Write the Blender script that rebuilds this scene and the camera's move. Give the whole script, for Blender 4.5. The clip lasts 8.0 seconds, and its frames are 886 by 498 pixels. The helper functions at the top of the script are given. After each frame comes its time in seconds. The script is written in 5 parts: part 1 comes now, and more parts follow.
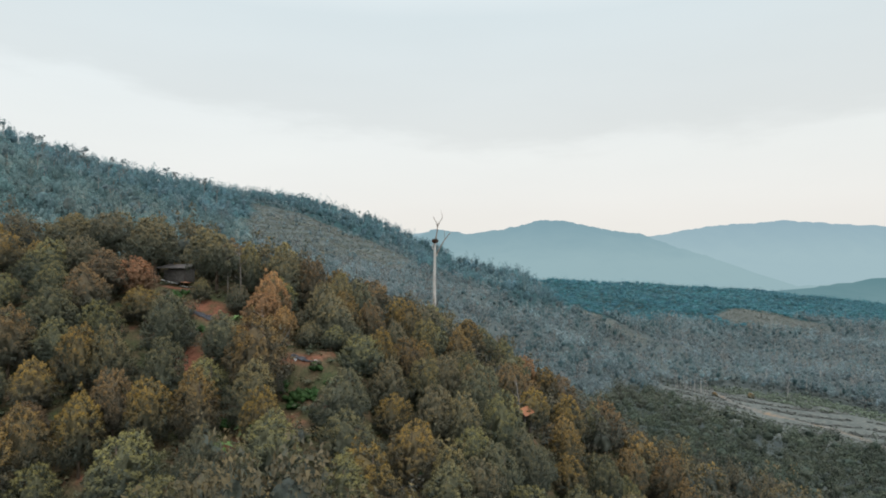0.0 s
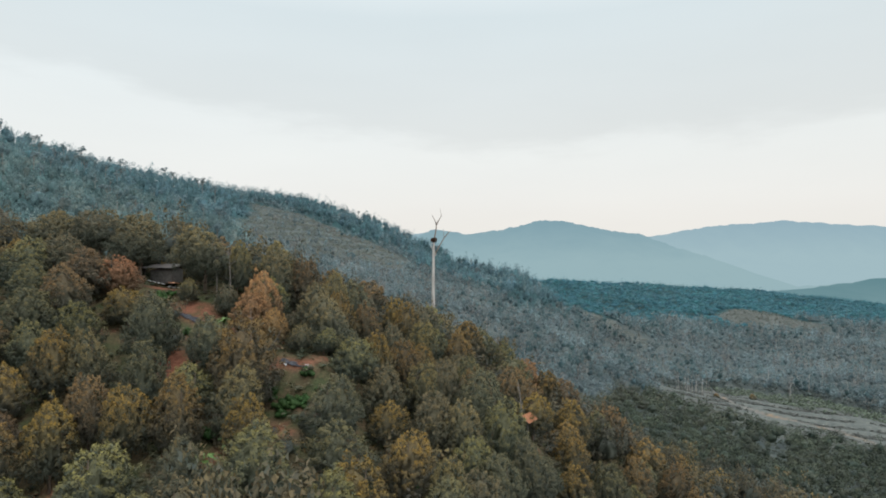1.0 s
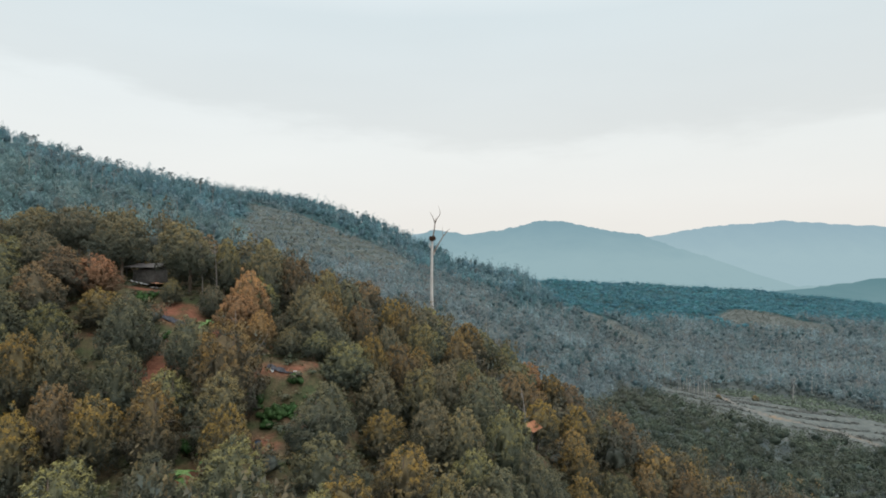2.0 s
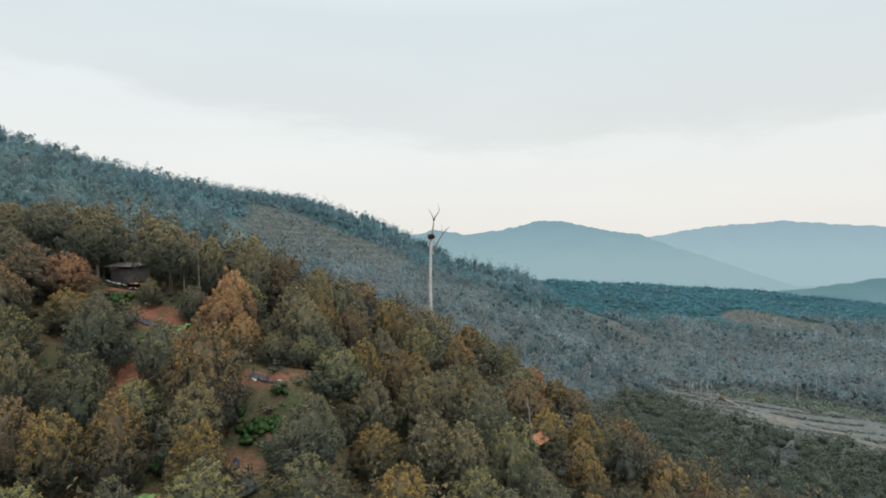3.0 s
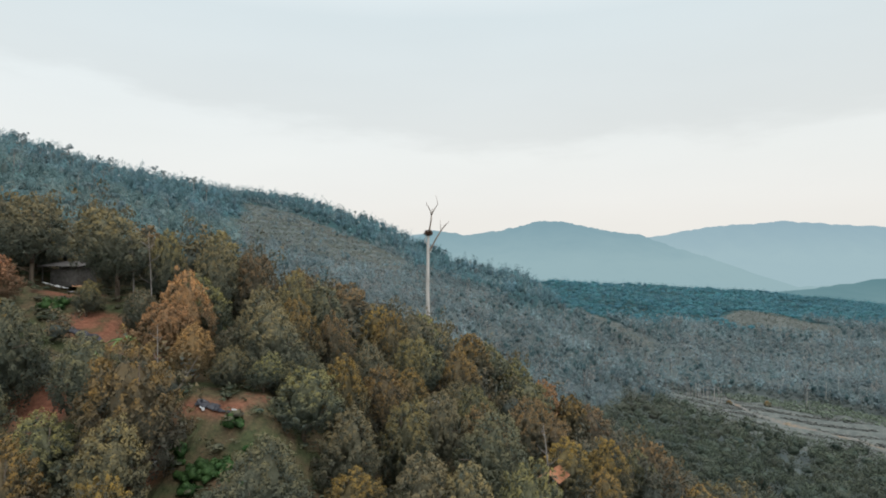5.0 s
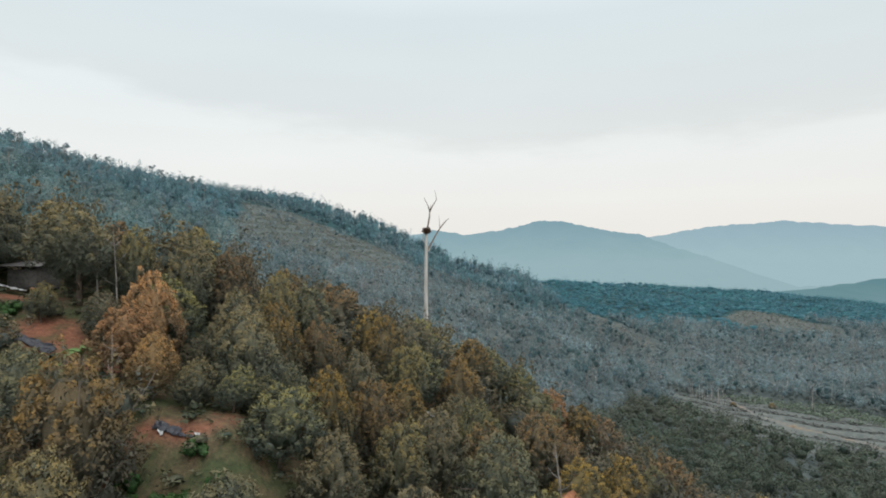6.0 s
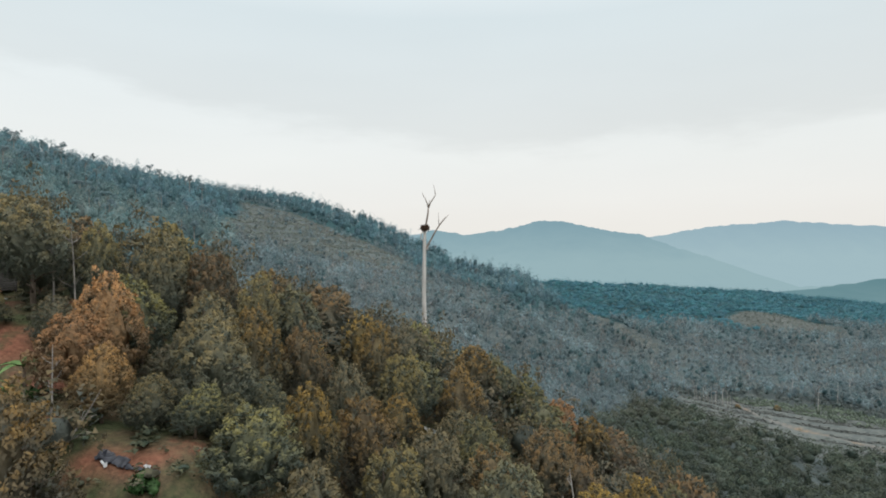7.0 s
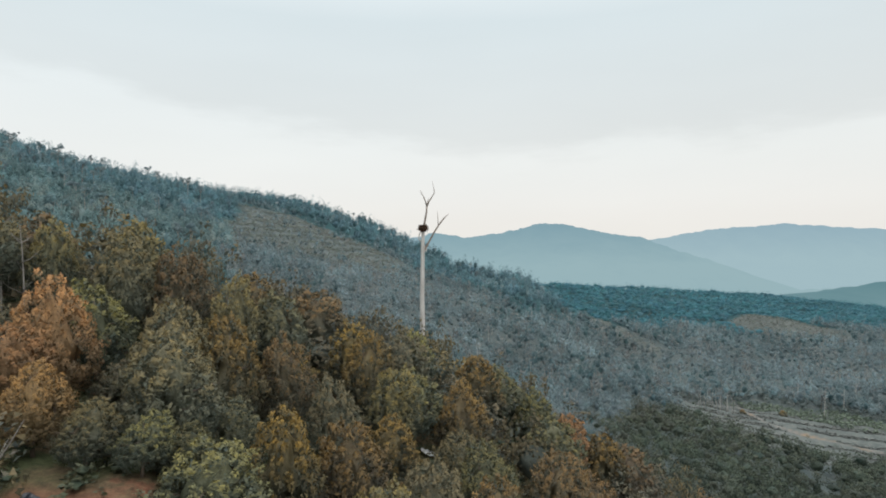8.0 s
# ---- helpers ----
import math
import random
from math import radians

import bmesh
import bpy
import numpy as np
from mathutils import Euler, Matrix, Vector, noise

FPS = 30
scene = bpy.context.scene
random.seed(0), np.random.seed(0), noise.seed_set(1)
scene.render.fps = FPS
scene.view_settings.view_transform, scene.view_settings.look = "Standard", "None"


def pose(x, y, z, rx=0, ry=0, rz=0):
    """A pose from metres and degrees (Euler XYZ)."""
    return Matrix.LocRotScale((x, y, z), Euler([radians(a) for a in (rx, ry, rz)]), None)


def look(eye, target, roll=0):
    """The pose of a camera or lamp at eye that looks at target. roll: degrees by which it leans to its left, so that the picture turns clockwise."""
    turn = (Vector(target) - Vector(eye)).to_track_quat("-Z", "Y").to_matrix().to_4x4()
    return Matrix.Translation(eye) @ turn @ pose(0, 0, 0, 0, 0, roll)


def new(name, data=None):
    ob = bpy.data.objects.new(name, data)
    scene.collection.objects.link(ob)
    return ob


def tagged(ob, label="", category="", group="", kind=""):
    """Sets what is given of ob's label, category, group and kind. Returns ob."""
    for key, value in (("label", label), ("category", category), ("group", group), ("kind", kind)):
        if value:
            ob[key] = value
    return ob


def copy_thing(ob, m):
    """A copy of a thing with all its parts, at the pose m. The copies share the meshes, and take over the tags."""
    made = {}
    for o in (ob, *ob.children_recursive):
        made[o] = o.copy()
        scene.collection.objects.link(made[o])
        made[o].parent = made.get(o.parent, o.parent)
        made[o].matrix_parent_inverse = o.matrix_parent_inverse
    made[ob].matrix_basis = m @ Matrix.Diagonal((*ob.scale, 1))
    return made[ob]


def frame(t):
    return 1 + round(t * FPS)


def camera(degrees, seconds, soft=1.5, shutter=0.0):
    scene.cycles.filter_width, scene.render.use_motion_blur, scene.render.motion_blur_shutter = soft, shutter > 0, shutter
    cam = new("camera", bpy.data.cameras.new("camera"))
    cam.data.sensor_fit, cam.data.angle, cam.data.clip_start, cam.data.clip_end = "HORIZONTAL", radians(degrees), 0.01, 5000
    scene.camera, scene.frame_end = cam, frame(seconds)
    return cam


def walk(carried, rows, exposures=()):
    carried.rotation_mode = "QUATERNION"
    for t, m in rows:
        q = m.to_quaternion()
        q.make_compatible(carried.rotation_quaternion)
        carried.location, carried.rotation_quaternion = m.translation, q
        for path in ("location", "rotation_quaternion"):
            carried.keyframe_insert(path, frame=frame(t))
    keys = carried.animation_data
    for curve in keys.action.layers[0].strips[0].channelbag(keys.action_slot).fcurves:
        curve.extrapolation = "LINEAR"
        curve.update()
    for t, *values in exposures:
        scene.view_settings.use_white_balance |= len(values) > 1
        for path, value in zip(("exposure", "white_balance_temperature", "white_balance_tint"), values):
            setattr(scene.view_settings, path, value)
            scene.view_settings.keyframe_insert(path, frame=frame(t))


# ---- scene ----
# The camera: a small drone that glides forward and slowly down towards the dead tree.
cam = camera(73.0, 8.0, soft=1.8)
METRES, EYE, TILT, LEAN, TURN = 45.0, 140.0, 0.0, 0.0, 0.0
SIDE = 0.77
ROWS = [
    (0.0, 0.0, 0.0, 0.0, -0.0, 0.0, -0.0),
    (0.5, 0.0008, 0.039, -0.0028, -0.04, 0.03, 0.01),
    (1.0, 0.0021, 0.0869, -0.0067, -0.08, 0.05, 0.02),
    (1.5, 0.0037, 0.1356, -0.0109, -0.12, 0.08, 0.04),
    (3.0, 0.0071, 0.3136, -0.0234, -0.21, 0.12, 0.08),
    (3.5, 0.0081, 0.3751, -0.0272, -0.22, 0.15, 0.08),
    (4.0, 0.0091, 0.4446, -0.031, -0.24, 0.18, 0.1),
    (4.5, 0.0106, 0.5101, -0.0341, -0.25, 0.2, 0.09),
    (6.0, 0.0156, 0.7249, -0.0417, -0.29, 0.18, 0.12),
    (6.5, 0.0175, 0.7918, -0.0442, -0.28, 0.18, 0.11),
    (7.0, 0.0189, 0.865, -0.0471, -0.28, 0.19, 0.12),
    (7.5, 0.0204, 0.9312, -0.0494, -0.28, 0.28, 0.11),
    (8.0, 0.022, 0.9983, -0.0511, -0.26, 0.53, 0.1),
]
walk(cam, [(t, pose(0, 0, EYE, TILT, LEAN, TURN) @ pose(METRES * SIDE * x, METRES * y, METRES * SIDE * z, 90 + SIDE * pitch, roll, SIDE * yaw)) for t, x, y, z, yaw, pitch, roll in ROWS])

# ---- world and sun: bright overcast, thin cloud, pale towards the horizon ----
SUN_ELEV, SUN_TURN = 48.0, 150.0
world = bpy.data.worlds.new("sky")
scene.world = world
world.use_nodes = True
wn, wl = world.node_tree.nodes, world.node_tree.links
wn.clear()
w_out, w_bg = wn.new("ShaderNodeOutputWorld"), wn.new("ShaderNodeBackground")
sky = wn.new("ShaderNodeTexSky")
sky.sky_type, sky.sun_disc = "NISHITA", False
sky.sun_elevation, sky.sun_rotation = radians(SUN_ELEV), radians(SUN_TURN)
sky_dim = wn.new("ShaderNodeVectorMath")
sky_dim.operation = "SCALE"
sky_dim.inputs["Scale"].default_value = 0.10
wl.new(sky.outputs[0], sky_dim.inputs[0])
w_co, w_sep = wn.new("ShaderNodeTexCoord"), wn.new("ShaderNodeSeparateXYZ")
wl.new(w_co.outputs["Generated"], w_sep.inputs[0])
w_ramp = wn.new("ShaderNodeValToRGB")
for k, (at, col) in enumerate([(0.0, (0.82, 0.795, 0.755)), (0.06, (0.83, 0.81, 0.775)), (0.15, (0.83, 0.845, 0.82)), (0.36, (0.77, 0.86, 0.885)), (0.62, (1.35, 1.42, 1.45)), (1.0, (2.1, 2.15, 2.2))]):
    e = w_ramp.color_ramp.elements[k] if k < 2 else w_ramp.color_ramp.elements.new(at)
    e.position, e.color = at, (*col, 1)
wl.new(w_sep.outputs["Z"], w_ramp.inputs[0])
w_map = wn.new("ShaderNodeMapping")
w_map.inputs["Scale"].default_value = (1.3, 1.3, 5.5)
w_map.inputs["Rotation"].default_value = (0, radians(14), 0)
wl.new(w_co.outputs["Generated"], w_map.inputs[0])
w_noise = wn.new("ShaderNodeTexNoise")
w_noise.inputs["Scale"].default_value, w_noise.inputs["Detail"].default_value, w_noise.inputs["Roughness"].default_value = 1.6, 5.0, 0.5
wl.new(w_map.outputs[0], w_noise.inputs["Vector"])
w_cl = wn.new("ShaderNodeMapRange")
w_cl.inputs["From Min"].default_value, w_cl.inputs["From Max"].default_value = 0.35, 0.68
w_cl.inputs["To Min"].default_value, w_cl.inputs["To Max"].default_value = 0.985, 1.02
wl.new(w_noise.outputs["Fac"], w_cl.inputs["Value"])
w_mul = wn.new("ShaderNodeVectorMath")
w_mul.operation = "SCALE"
wl.new(w_ramp.outputs[0], w_mul.inputs[0])
wl.new(w_cl.outputs[0], w_mul.inputs["Scale"])
w_off = wn.new("ShaderNodeMath")
w_off.operation = "SUBTRACT"
w_off.inputs[1].default_value = 0.05
wl.new(w_sep.outputs["X"], w_off.inputs[0])
w_left = wn.new("ShaderNodeMath")
w_left.operation = "MINIMUM"
w_left.inputs[1].default_value = 0.0
wl.new(w_off.outputs[0], w_left.inputs[0])
w_edge = wn.new("ShaderNodeMath")
w_edge.operation = "MULTIPLY_ADD"
w_edge.inputs[1].default_value = 0.23
wl.new(w_left.outputs[0], w_edge.inputs[0])
w_right = wn.new("ShaderNodeMath")
w_right.operation = "MULTIPLY_ADD"
w_right.inputs[1].default_value = -0.07
wl.new(w_off.outputs[0], w_right.inputs[0])
wl.new(w_sep.outputs["Z"], w_right.inputs[2])
wl.new(w_right.outputs[0], w_edge.inputs[2])
w_fine = wn.new("ShaderNodeTexNoise")
w_fine.inputs["Scale"].default_value, w_fine.inputs["Detail"].default_value, w_fine.inputs["Roughness"].default_value = 4.5, 6.0, 0.55
wl.new(w_map.outputs[0], w_fine.inputs["Vector"])
w_wob = wn.new("ShaderNodeMath")
w_wob.operation = "MULTIPLY_ADD"
w_wob.inputs[1].default_value = 0.11
wl.new(w_fine.outputs["Fac"], w_wob.inputs[0])
wl.new(w_edge.outputs[0], w_wob.inputs[2])
w_bank = wn.new("ShaderNodeMapRange")
w_bank.interpolation_type = "SMOOTHSTEP"
w_bank.inputs["From Min"].default_value, w_bank.inputs["From Max"].default_value = 0.188, 0.236
w_bank.inputs["To Min"].default_value, w_bank.inputs["To Max"].default_value = 1.075, 0.965
wl.new(w_wob.outputs[0], w_bank.inputs["Value"])
w_mul2 = wn.new("ShaderNodeVectorMath")
w_mul2.operation = "SCALE"
wl.new(w_mul.outputs[0], w_mul2.inputs[0])
wl.new(w_bank.outputs[0], w_mul2.inputs["Scale"])
w_mix = wn.new("ShaderNodeMix")
w_mix.data_type = "RGBA"
w_mix.inputs["Factor"].default_value = 0.92
wl.new(sky_dim.outputs[0], w_mix.inputs["A"])
wl.new(w_mul2.outputs[0], w_mix.inputs["B"])
wl.new(w_mix.outputs["Result"], w_bg.inputs["Color"])
w_bg.inputs["Strength"].default_value = 1.0
wl.new(w_bg.outputs[0], w_out.inputs[0])

sun_data = bpy.data.lights.new("sun", "SUN")
sun_data.energy, sun_data.angle, sun_data.color = 1.0, radians(14), (1.0, 0.96, 0.9)
sun = new("sun", sun_data)
_a, _e = radians(SUN_TURN), radians(SUN_ELEV)
sun.matrix_world = look((0, 0, 300), (-math.sin(_a) * math.cos(_e), -math.cos(_a) * math.cos(_e), 300 - math.sin(_e)))


# ---- materials ----
class Nodes:
    """A node material with a Principled shader and short ways to add nodes."""

    def __init__(self, name, rough=0.8, spec=0.2):
        self.m = bpy.data.materials.new(name)
        self.m.use_nodes = True
        self.t = self.m.node_tree
        self.b = self.t.nodes["Principled BSDF"]
        self.b.inputs["Roughness"].default_value = rough
        self.b.inputs["Specular IOR Level"].default_value = spec

    def add(self, kind, **values):
        n = self.t.nodes.new("ShaderNode" + kind)
        for k, v in values.items():
            n.inputs[k.replace("_", " ")].default_value = v
        return n

    def link(self, a, b):
        self.t.links.new(a, b)

    def noise(self, scale, detail=4.0, rough=0.55, coord="Object", stretch=None):
        c = self.add("TexCoord")
        n = self.add("TexNoise", Scale=scale, Detail=detail, Roughness=rough)
        src = c.outputs[coord]
        if stretch:
            mp = self.add("Mapping", Scale=stretch)
            self.link(src, mp.inputs[0])
            src = mp.outputs[0]
        self.link(src, n.inputs["Vector"])
        return n.outputs["Fac"]

    def ramp(self, fac, stops):
        r = self.add("ValToRGB")
        for k, (at, col) in enumerate(stops):
            e = r.color_ramp.elements[k] if k < 2 else r.color_ramp.elements.new(at)
            e.position, e.color = at, (*col, 1)
        self.link(fac, r.inputs[0])
        return r.outputs[0]

    def fit(self, fac, a, b, lo=0.0, hi=1.0):
        r = self.add("MapRange", From_Min=a, From_Max=b, To_Min=lo, To_Max=hi)
        self.link(fac, r.inputs["Value"])
        return r.outputs[0]

    def mix(self, fac, a, b, blend="MIX"):
        n = self.t.nodes.new("ShaderNodeMix")
        n.data_type, n.blend_type = "RGBA", blend
        for src, slot in ((fac, "Factor"), (a, "A"), (b, "B")):
            if isinstance(src, (int, float)):
                n.inputs[slot].default_value = src
            elif isinstance(src, tuple):
                n.inputs[slot].default_value = (*src, 1)
            else:
                self.link(src, n.inputs[slot])
        return n.outputs["Result"]

    def math(self, op, a, b=0.0):
        n = self.t.nodes.new("ShaderNodeMath")
        n.operation = op
        for k, src in enumerate((a, b)):
            if isinstance(src, (int, float)):
                n.inputs[k].default_value = src
            else:
                self.link(src, n.inputs[k])
        return n.outputs[0]

    def attr(self, name):
        n = self.t.nodes.new("ShaderNodeAttribute")
        n.attribute_name = name
        return n.outputs["Fac"]

    def bump(self, fac, strength=0.5, dist=0.1):
        n = self.add("Bump", Strength=strength, Distance=dist)
        self.link(fac, n.inputs["Height"])
        self.link(n.outputs[0], self.b.inputs["Normal"])

    def colour(self, src):
        self.link(src, self.b.inputs["Base Color"])
        return self.m


def leaf_material(name, deep, light, tip, odd=None, lit_share=0.6, per_tree=0.5, joined=False, grain=5.0, contrast=1.0, patch=1.3, depth=0.22, thin=0.25):
    """Foliage: each leaf differs a little, each tree differs, the tip colour paints the lit look of crown tops.
    joined: the trees of one wood share a mesh, and the attribute "tree" tells them apart. grain: leaf sprays per metre.
    patch, depth: size and strength of lighter and darker clumps.
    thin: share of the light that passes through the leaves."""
    n = Nodes(name, 0.62, 0.25)
    island = n.add("NewGeometry").outputs["Random Per Island"]
    tree = n.attr("tree") if joined else n.add("ObjectInfo").outputs["Random"]
    cells = n.add("TexVoronoi", Scale=grain)
    n.link(n.add("TexCoord").outputs["Object"], cells.inputs["Vector"])
    spray = n.add("SeparateColor")
    n.link(cells.outputs["Color"], spray.inputs[0])
    vary = n.math("ADD", n.math("MULTIPLY", island, 0.5), n.math("MULTIPLY", spray.outputs[0], 0.5))
    base = n.mix(n.fit(vary, 0.15, 0.85), deep, light)
    if odd:
        base = n.mix(n.fit(tree, 0.55, 0.95), base, odd)
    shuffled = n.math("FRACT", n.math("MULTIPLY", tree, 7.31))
    # the tip colour stands in for light on the crown tops
    lit_top = n.math("MULTIPLY", n.attr("tip"), n.fit(shuffled, 0, 1, lit_share * (1 - per_tree), lit_share * (1 + per_tree)))
    lit_top = n.math("MULTIPLY", lit_top, n.fit(vary, 0.1, 0.9, 0.6, 1.12))
    col = n.mix(n.fit(lit_top, 0, 1), base, tip)
    hsv = n.add("HueSaturation")
    own = n.fit(n.math("FRACT", n.math("MULTIPLY", tree, 13.7)), 0, 1, 1 - 0.18 * contrast, 1 + 0.18 * contrast)
    n.link(n.math("MULTIPLY", own, n.fit(n.noise(patch, 4, 0.65), 0.3, 0.7, 1 - depth, 1 + depth)), hsv.inputs["Value"])
    n.link(n.fit(shuffled, 0, 1, 0.492, 0.522), hsv.inputs["Hue"])
    n.link(col, hsv.inputs["Color"])
    n.bump(cells.outputs["Distance"], 0.5, 0.4 / grain)
    through_leaf, both = n.add("BsdfTranslucent"), n.add("MixShader")
    n.link(hsv.outputs[0], through_leaf.inputs["Color"])
    both.inputs[0].default_value = thin
    n.link(n.b.outputs[0], both.inputs[1])
    n.link(through_leaf.outputs[0], both.inputs[2])
    n.link(both.outputs[0], n.t.nodes["Material Output"].inputs["Surface"])
    return n.colour(hsv.outputs[0])


def wood_material(name, dark, light, scale=3.0):
    n = Nodes(name, 0.85, 0.2)
    f = n.noise(scale, 6, 0.65, stretch=(1, 1, 0.18))
    n.bump(f, 0.6, 0.03)
    return n.colour(n.ramp(f, [(0.3, dark), (0.7, light)]))


# third colour of each leaf: orange or pale paint for lit crown tops
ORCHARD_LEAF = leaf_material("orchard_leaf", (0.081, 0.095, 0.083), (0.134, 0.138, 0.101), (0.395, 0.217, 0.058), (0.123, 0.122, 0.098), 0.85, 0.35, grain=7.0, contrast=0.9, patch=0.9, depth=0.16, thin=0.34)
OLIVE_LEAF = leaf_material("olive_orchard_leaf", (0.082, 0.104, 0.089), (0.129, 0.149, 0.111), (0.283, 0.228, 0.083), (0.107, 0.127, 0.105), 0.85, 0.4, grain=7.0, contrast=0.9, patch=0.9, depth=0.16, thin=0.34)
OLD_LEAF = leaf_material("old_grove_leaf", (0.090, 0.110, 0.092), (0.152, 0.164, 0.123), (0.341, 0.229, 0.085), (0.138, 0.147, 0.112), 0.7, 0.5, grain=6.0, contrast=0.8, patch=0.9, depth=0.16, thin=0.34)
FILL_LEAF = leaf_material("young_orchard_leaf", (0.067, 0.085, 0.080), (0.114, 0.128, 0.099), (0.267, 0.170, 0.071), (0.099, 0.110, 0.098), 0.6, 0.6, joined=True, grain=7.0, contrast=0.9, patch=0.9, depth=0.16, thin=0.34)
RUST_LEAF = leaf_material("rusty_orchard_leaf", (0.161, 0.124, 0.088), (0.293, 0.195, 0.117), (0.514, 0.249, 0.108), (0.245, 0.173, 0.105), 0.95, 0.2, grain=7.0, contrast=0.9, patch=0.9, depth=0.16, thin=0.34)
BARK = wood_material("orchard_bark", (0.06, 0.045, 0.035), (0.2, 0.16, 0.125))
SNAG_WOOD = wood_material("grey_snag_wood", (0.17, 0.155, 0.14), (0.38, 0.355, 0.325), 2.2)
PALE_WOOD = wood_material("bleached_wood", (0.33, 0.31, 0.29), (0.62, 0.6, 0.57), 1.6)
TWIG_WOOD = wood_material("weathered_branch", (0.16, 0.13, 0.11), (0.36, 0.31, 0.27), 2.5)
# grey-brown rubber leaf with the valley's haze added as blue
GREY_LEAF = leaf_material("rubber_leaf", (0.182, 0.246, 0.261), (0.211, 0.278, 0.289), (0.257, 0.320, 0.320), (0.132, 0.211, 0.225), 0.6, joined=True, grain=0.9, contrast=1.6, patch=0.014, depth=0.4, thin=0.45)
# ridge leaves: distance haze mixed in as blue, less of it lower down
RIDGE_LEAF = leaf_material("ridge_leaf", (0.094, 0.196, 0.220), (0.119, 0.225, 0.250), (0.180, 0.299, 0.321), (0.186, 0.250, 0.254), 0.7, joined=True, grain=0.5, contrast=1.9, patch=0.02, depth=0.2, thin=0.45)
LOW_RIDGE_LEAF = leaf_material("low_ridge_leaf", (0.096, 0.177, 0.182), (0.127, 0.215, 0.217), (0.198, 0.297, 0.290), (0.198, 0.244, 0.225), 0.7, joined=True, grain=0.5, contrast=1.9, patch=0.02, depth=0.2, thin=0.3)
# far forest: haze put into the leaf colour turns the green teal
HAZE_TEAL_LEAF = leaf_material("valley_forest_leaf", (0.054, 0.187, 0.220), (0.068, 0.208, 0.240), (0.093, 0.245, 0.271), (0.087, 0.208, 0.228), 0.6, joined=True, grain=0.6, contrast=1.2, patch=0.012, depth=0.22, thin=0.45)
PALE_TWIG = leaf_material("pale_twig", (0.20, 0.205, 0.20), (0.30, 0.295, 0.275), (0.34, 0.32, 0.29), None, 0.3, joined=True, grain=1.6, thin=0.4)
# dark green leaf with haze blue mixed in
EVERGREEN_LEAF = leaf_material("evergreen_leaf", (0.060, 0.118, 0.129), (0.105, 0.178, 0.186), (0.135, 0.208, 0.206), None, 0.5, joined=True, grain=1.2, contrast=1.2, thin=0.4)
SCRUB_LEAF = leaf_material("scrub_leaf", (0.143, 0.190, 0.181), (0.231, 0.270, 0.250), (0.275, 0.287, 0.250), (0.198, 0.201, 0.188), 0.3, joined=True, grain=1.5, thin=0.4)
THICKET_LEAF = leaf_material("thicket_leaf", (0.124, 0.177, 0.165), (0.274, 0.327, 0.254), (0.479, 0.471, 0.251), (0.422, 0.377, 0.281), 0.7, joined=True, grain=2.0, contrast=1.9, patch=0.05, depth=0.25, thin=0.3)
EDGE_LEAF = leaf_material("edge_bush_leaf", (0.166, 0.193, 0.195), (0.248, 0.269, 0.260), (0.304, 0.297, 0.266), (0.131, 0.179, 0.179), 0.4, joined=True, grain=1.5, contrast=1.4, thin=0.35)
KNOLL_LEAF = leaf_material("knoll_leaf", (0.12, 0.155, 0.14), (0.19, 0.205, 0.175), (0.24, 0.225, 0.17), (0.14, 0.17, 0.155), 0.3, joined=True, grain=1.5, patch=0.03, depth=0.2, thin=0.4)
GREEN_LEAF = leaf_material("evergreen_leaf", (0.048, 0.079, 0.078), (0.090, 0.122, 0.124), (0.098, 0.126, 0.120), None, 0.3, joined=True, grain=1.2, contrast=1.5)
SCRUB_LEAF = leaf_material("scrub_leaf", (0.13, 0.165, 0.145), (0.21, 0.235, 0.20), (0.25, 0.25, 0.2), (0.18, 0.175, 0.15), 0.3, joined=True, grain=1.5)
THICKET_LEAF = leaf_material("thicket_leaf", (0.037, 0.060, 0.052), (0.082, 0.108, 0.078), (0.13, 0.13, 0.072), (0.095, 0.103, 0.085), 0.5, joined=True, grain=3.0, contrast=1.8, patch=0.06, depth=0.25)
EDGE_LEAF = leaf_material("edge_bush_leaf", (0.095, 0.125, 0.12), (0.16, 0.185, 0.17), (0.20, 0.205, 0.175), (0.075, 0.12, 0.115), 0.3, joined=True, grain=1.5, contrast=1.4)
KNOLL_LEAF = leaf_material("knoll_leaf", (0.12, 0.155, 0.14), (0.19, 0.205, 0.175), (0.24, 0.225, 0.17), (0.14, 0.17, 0.155), 0.3, joined=True, grain=1.5, patch=0.03, depth=0.2)
GREEN_LEAF = leaf_material("weed_leaf", (0.022, 0.055, 0.018), (0.055, 0.12, 0.035), (0.10, 0.16, 0.05), None, 0.4)


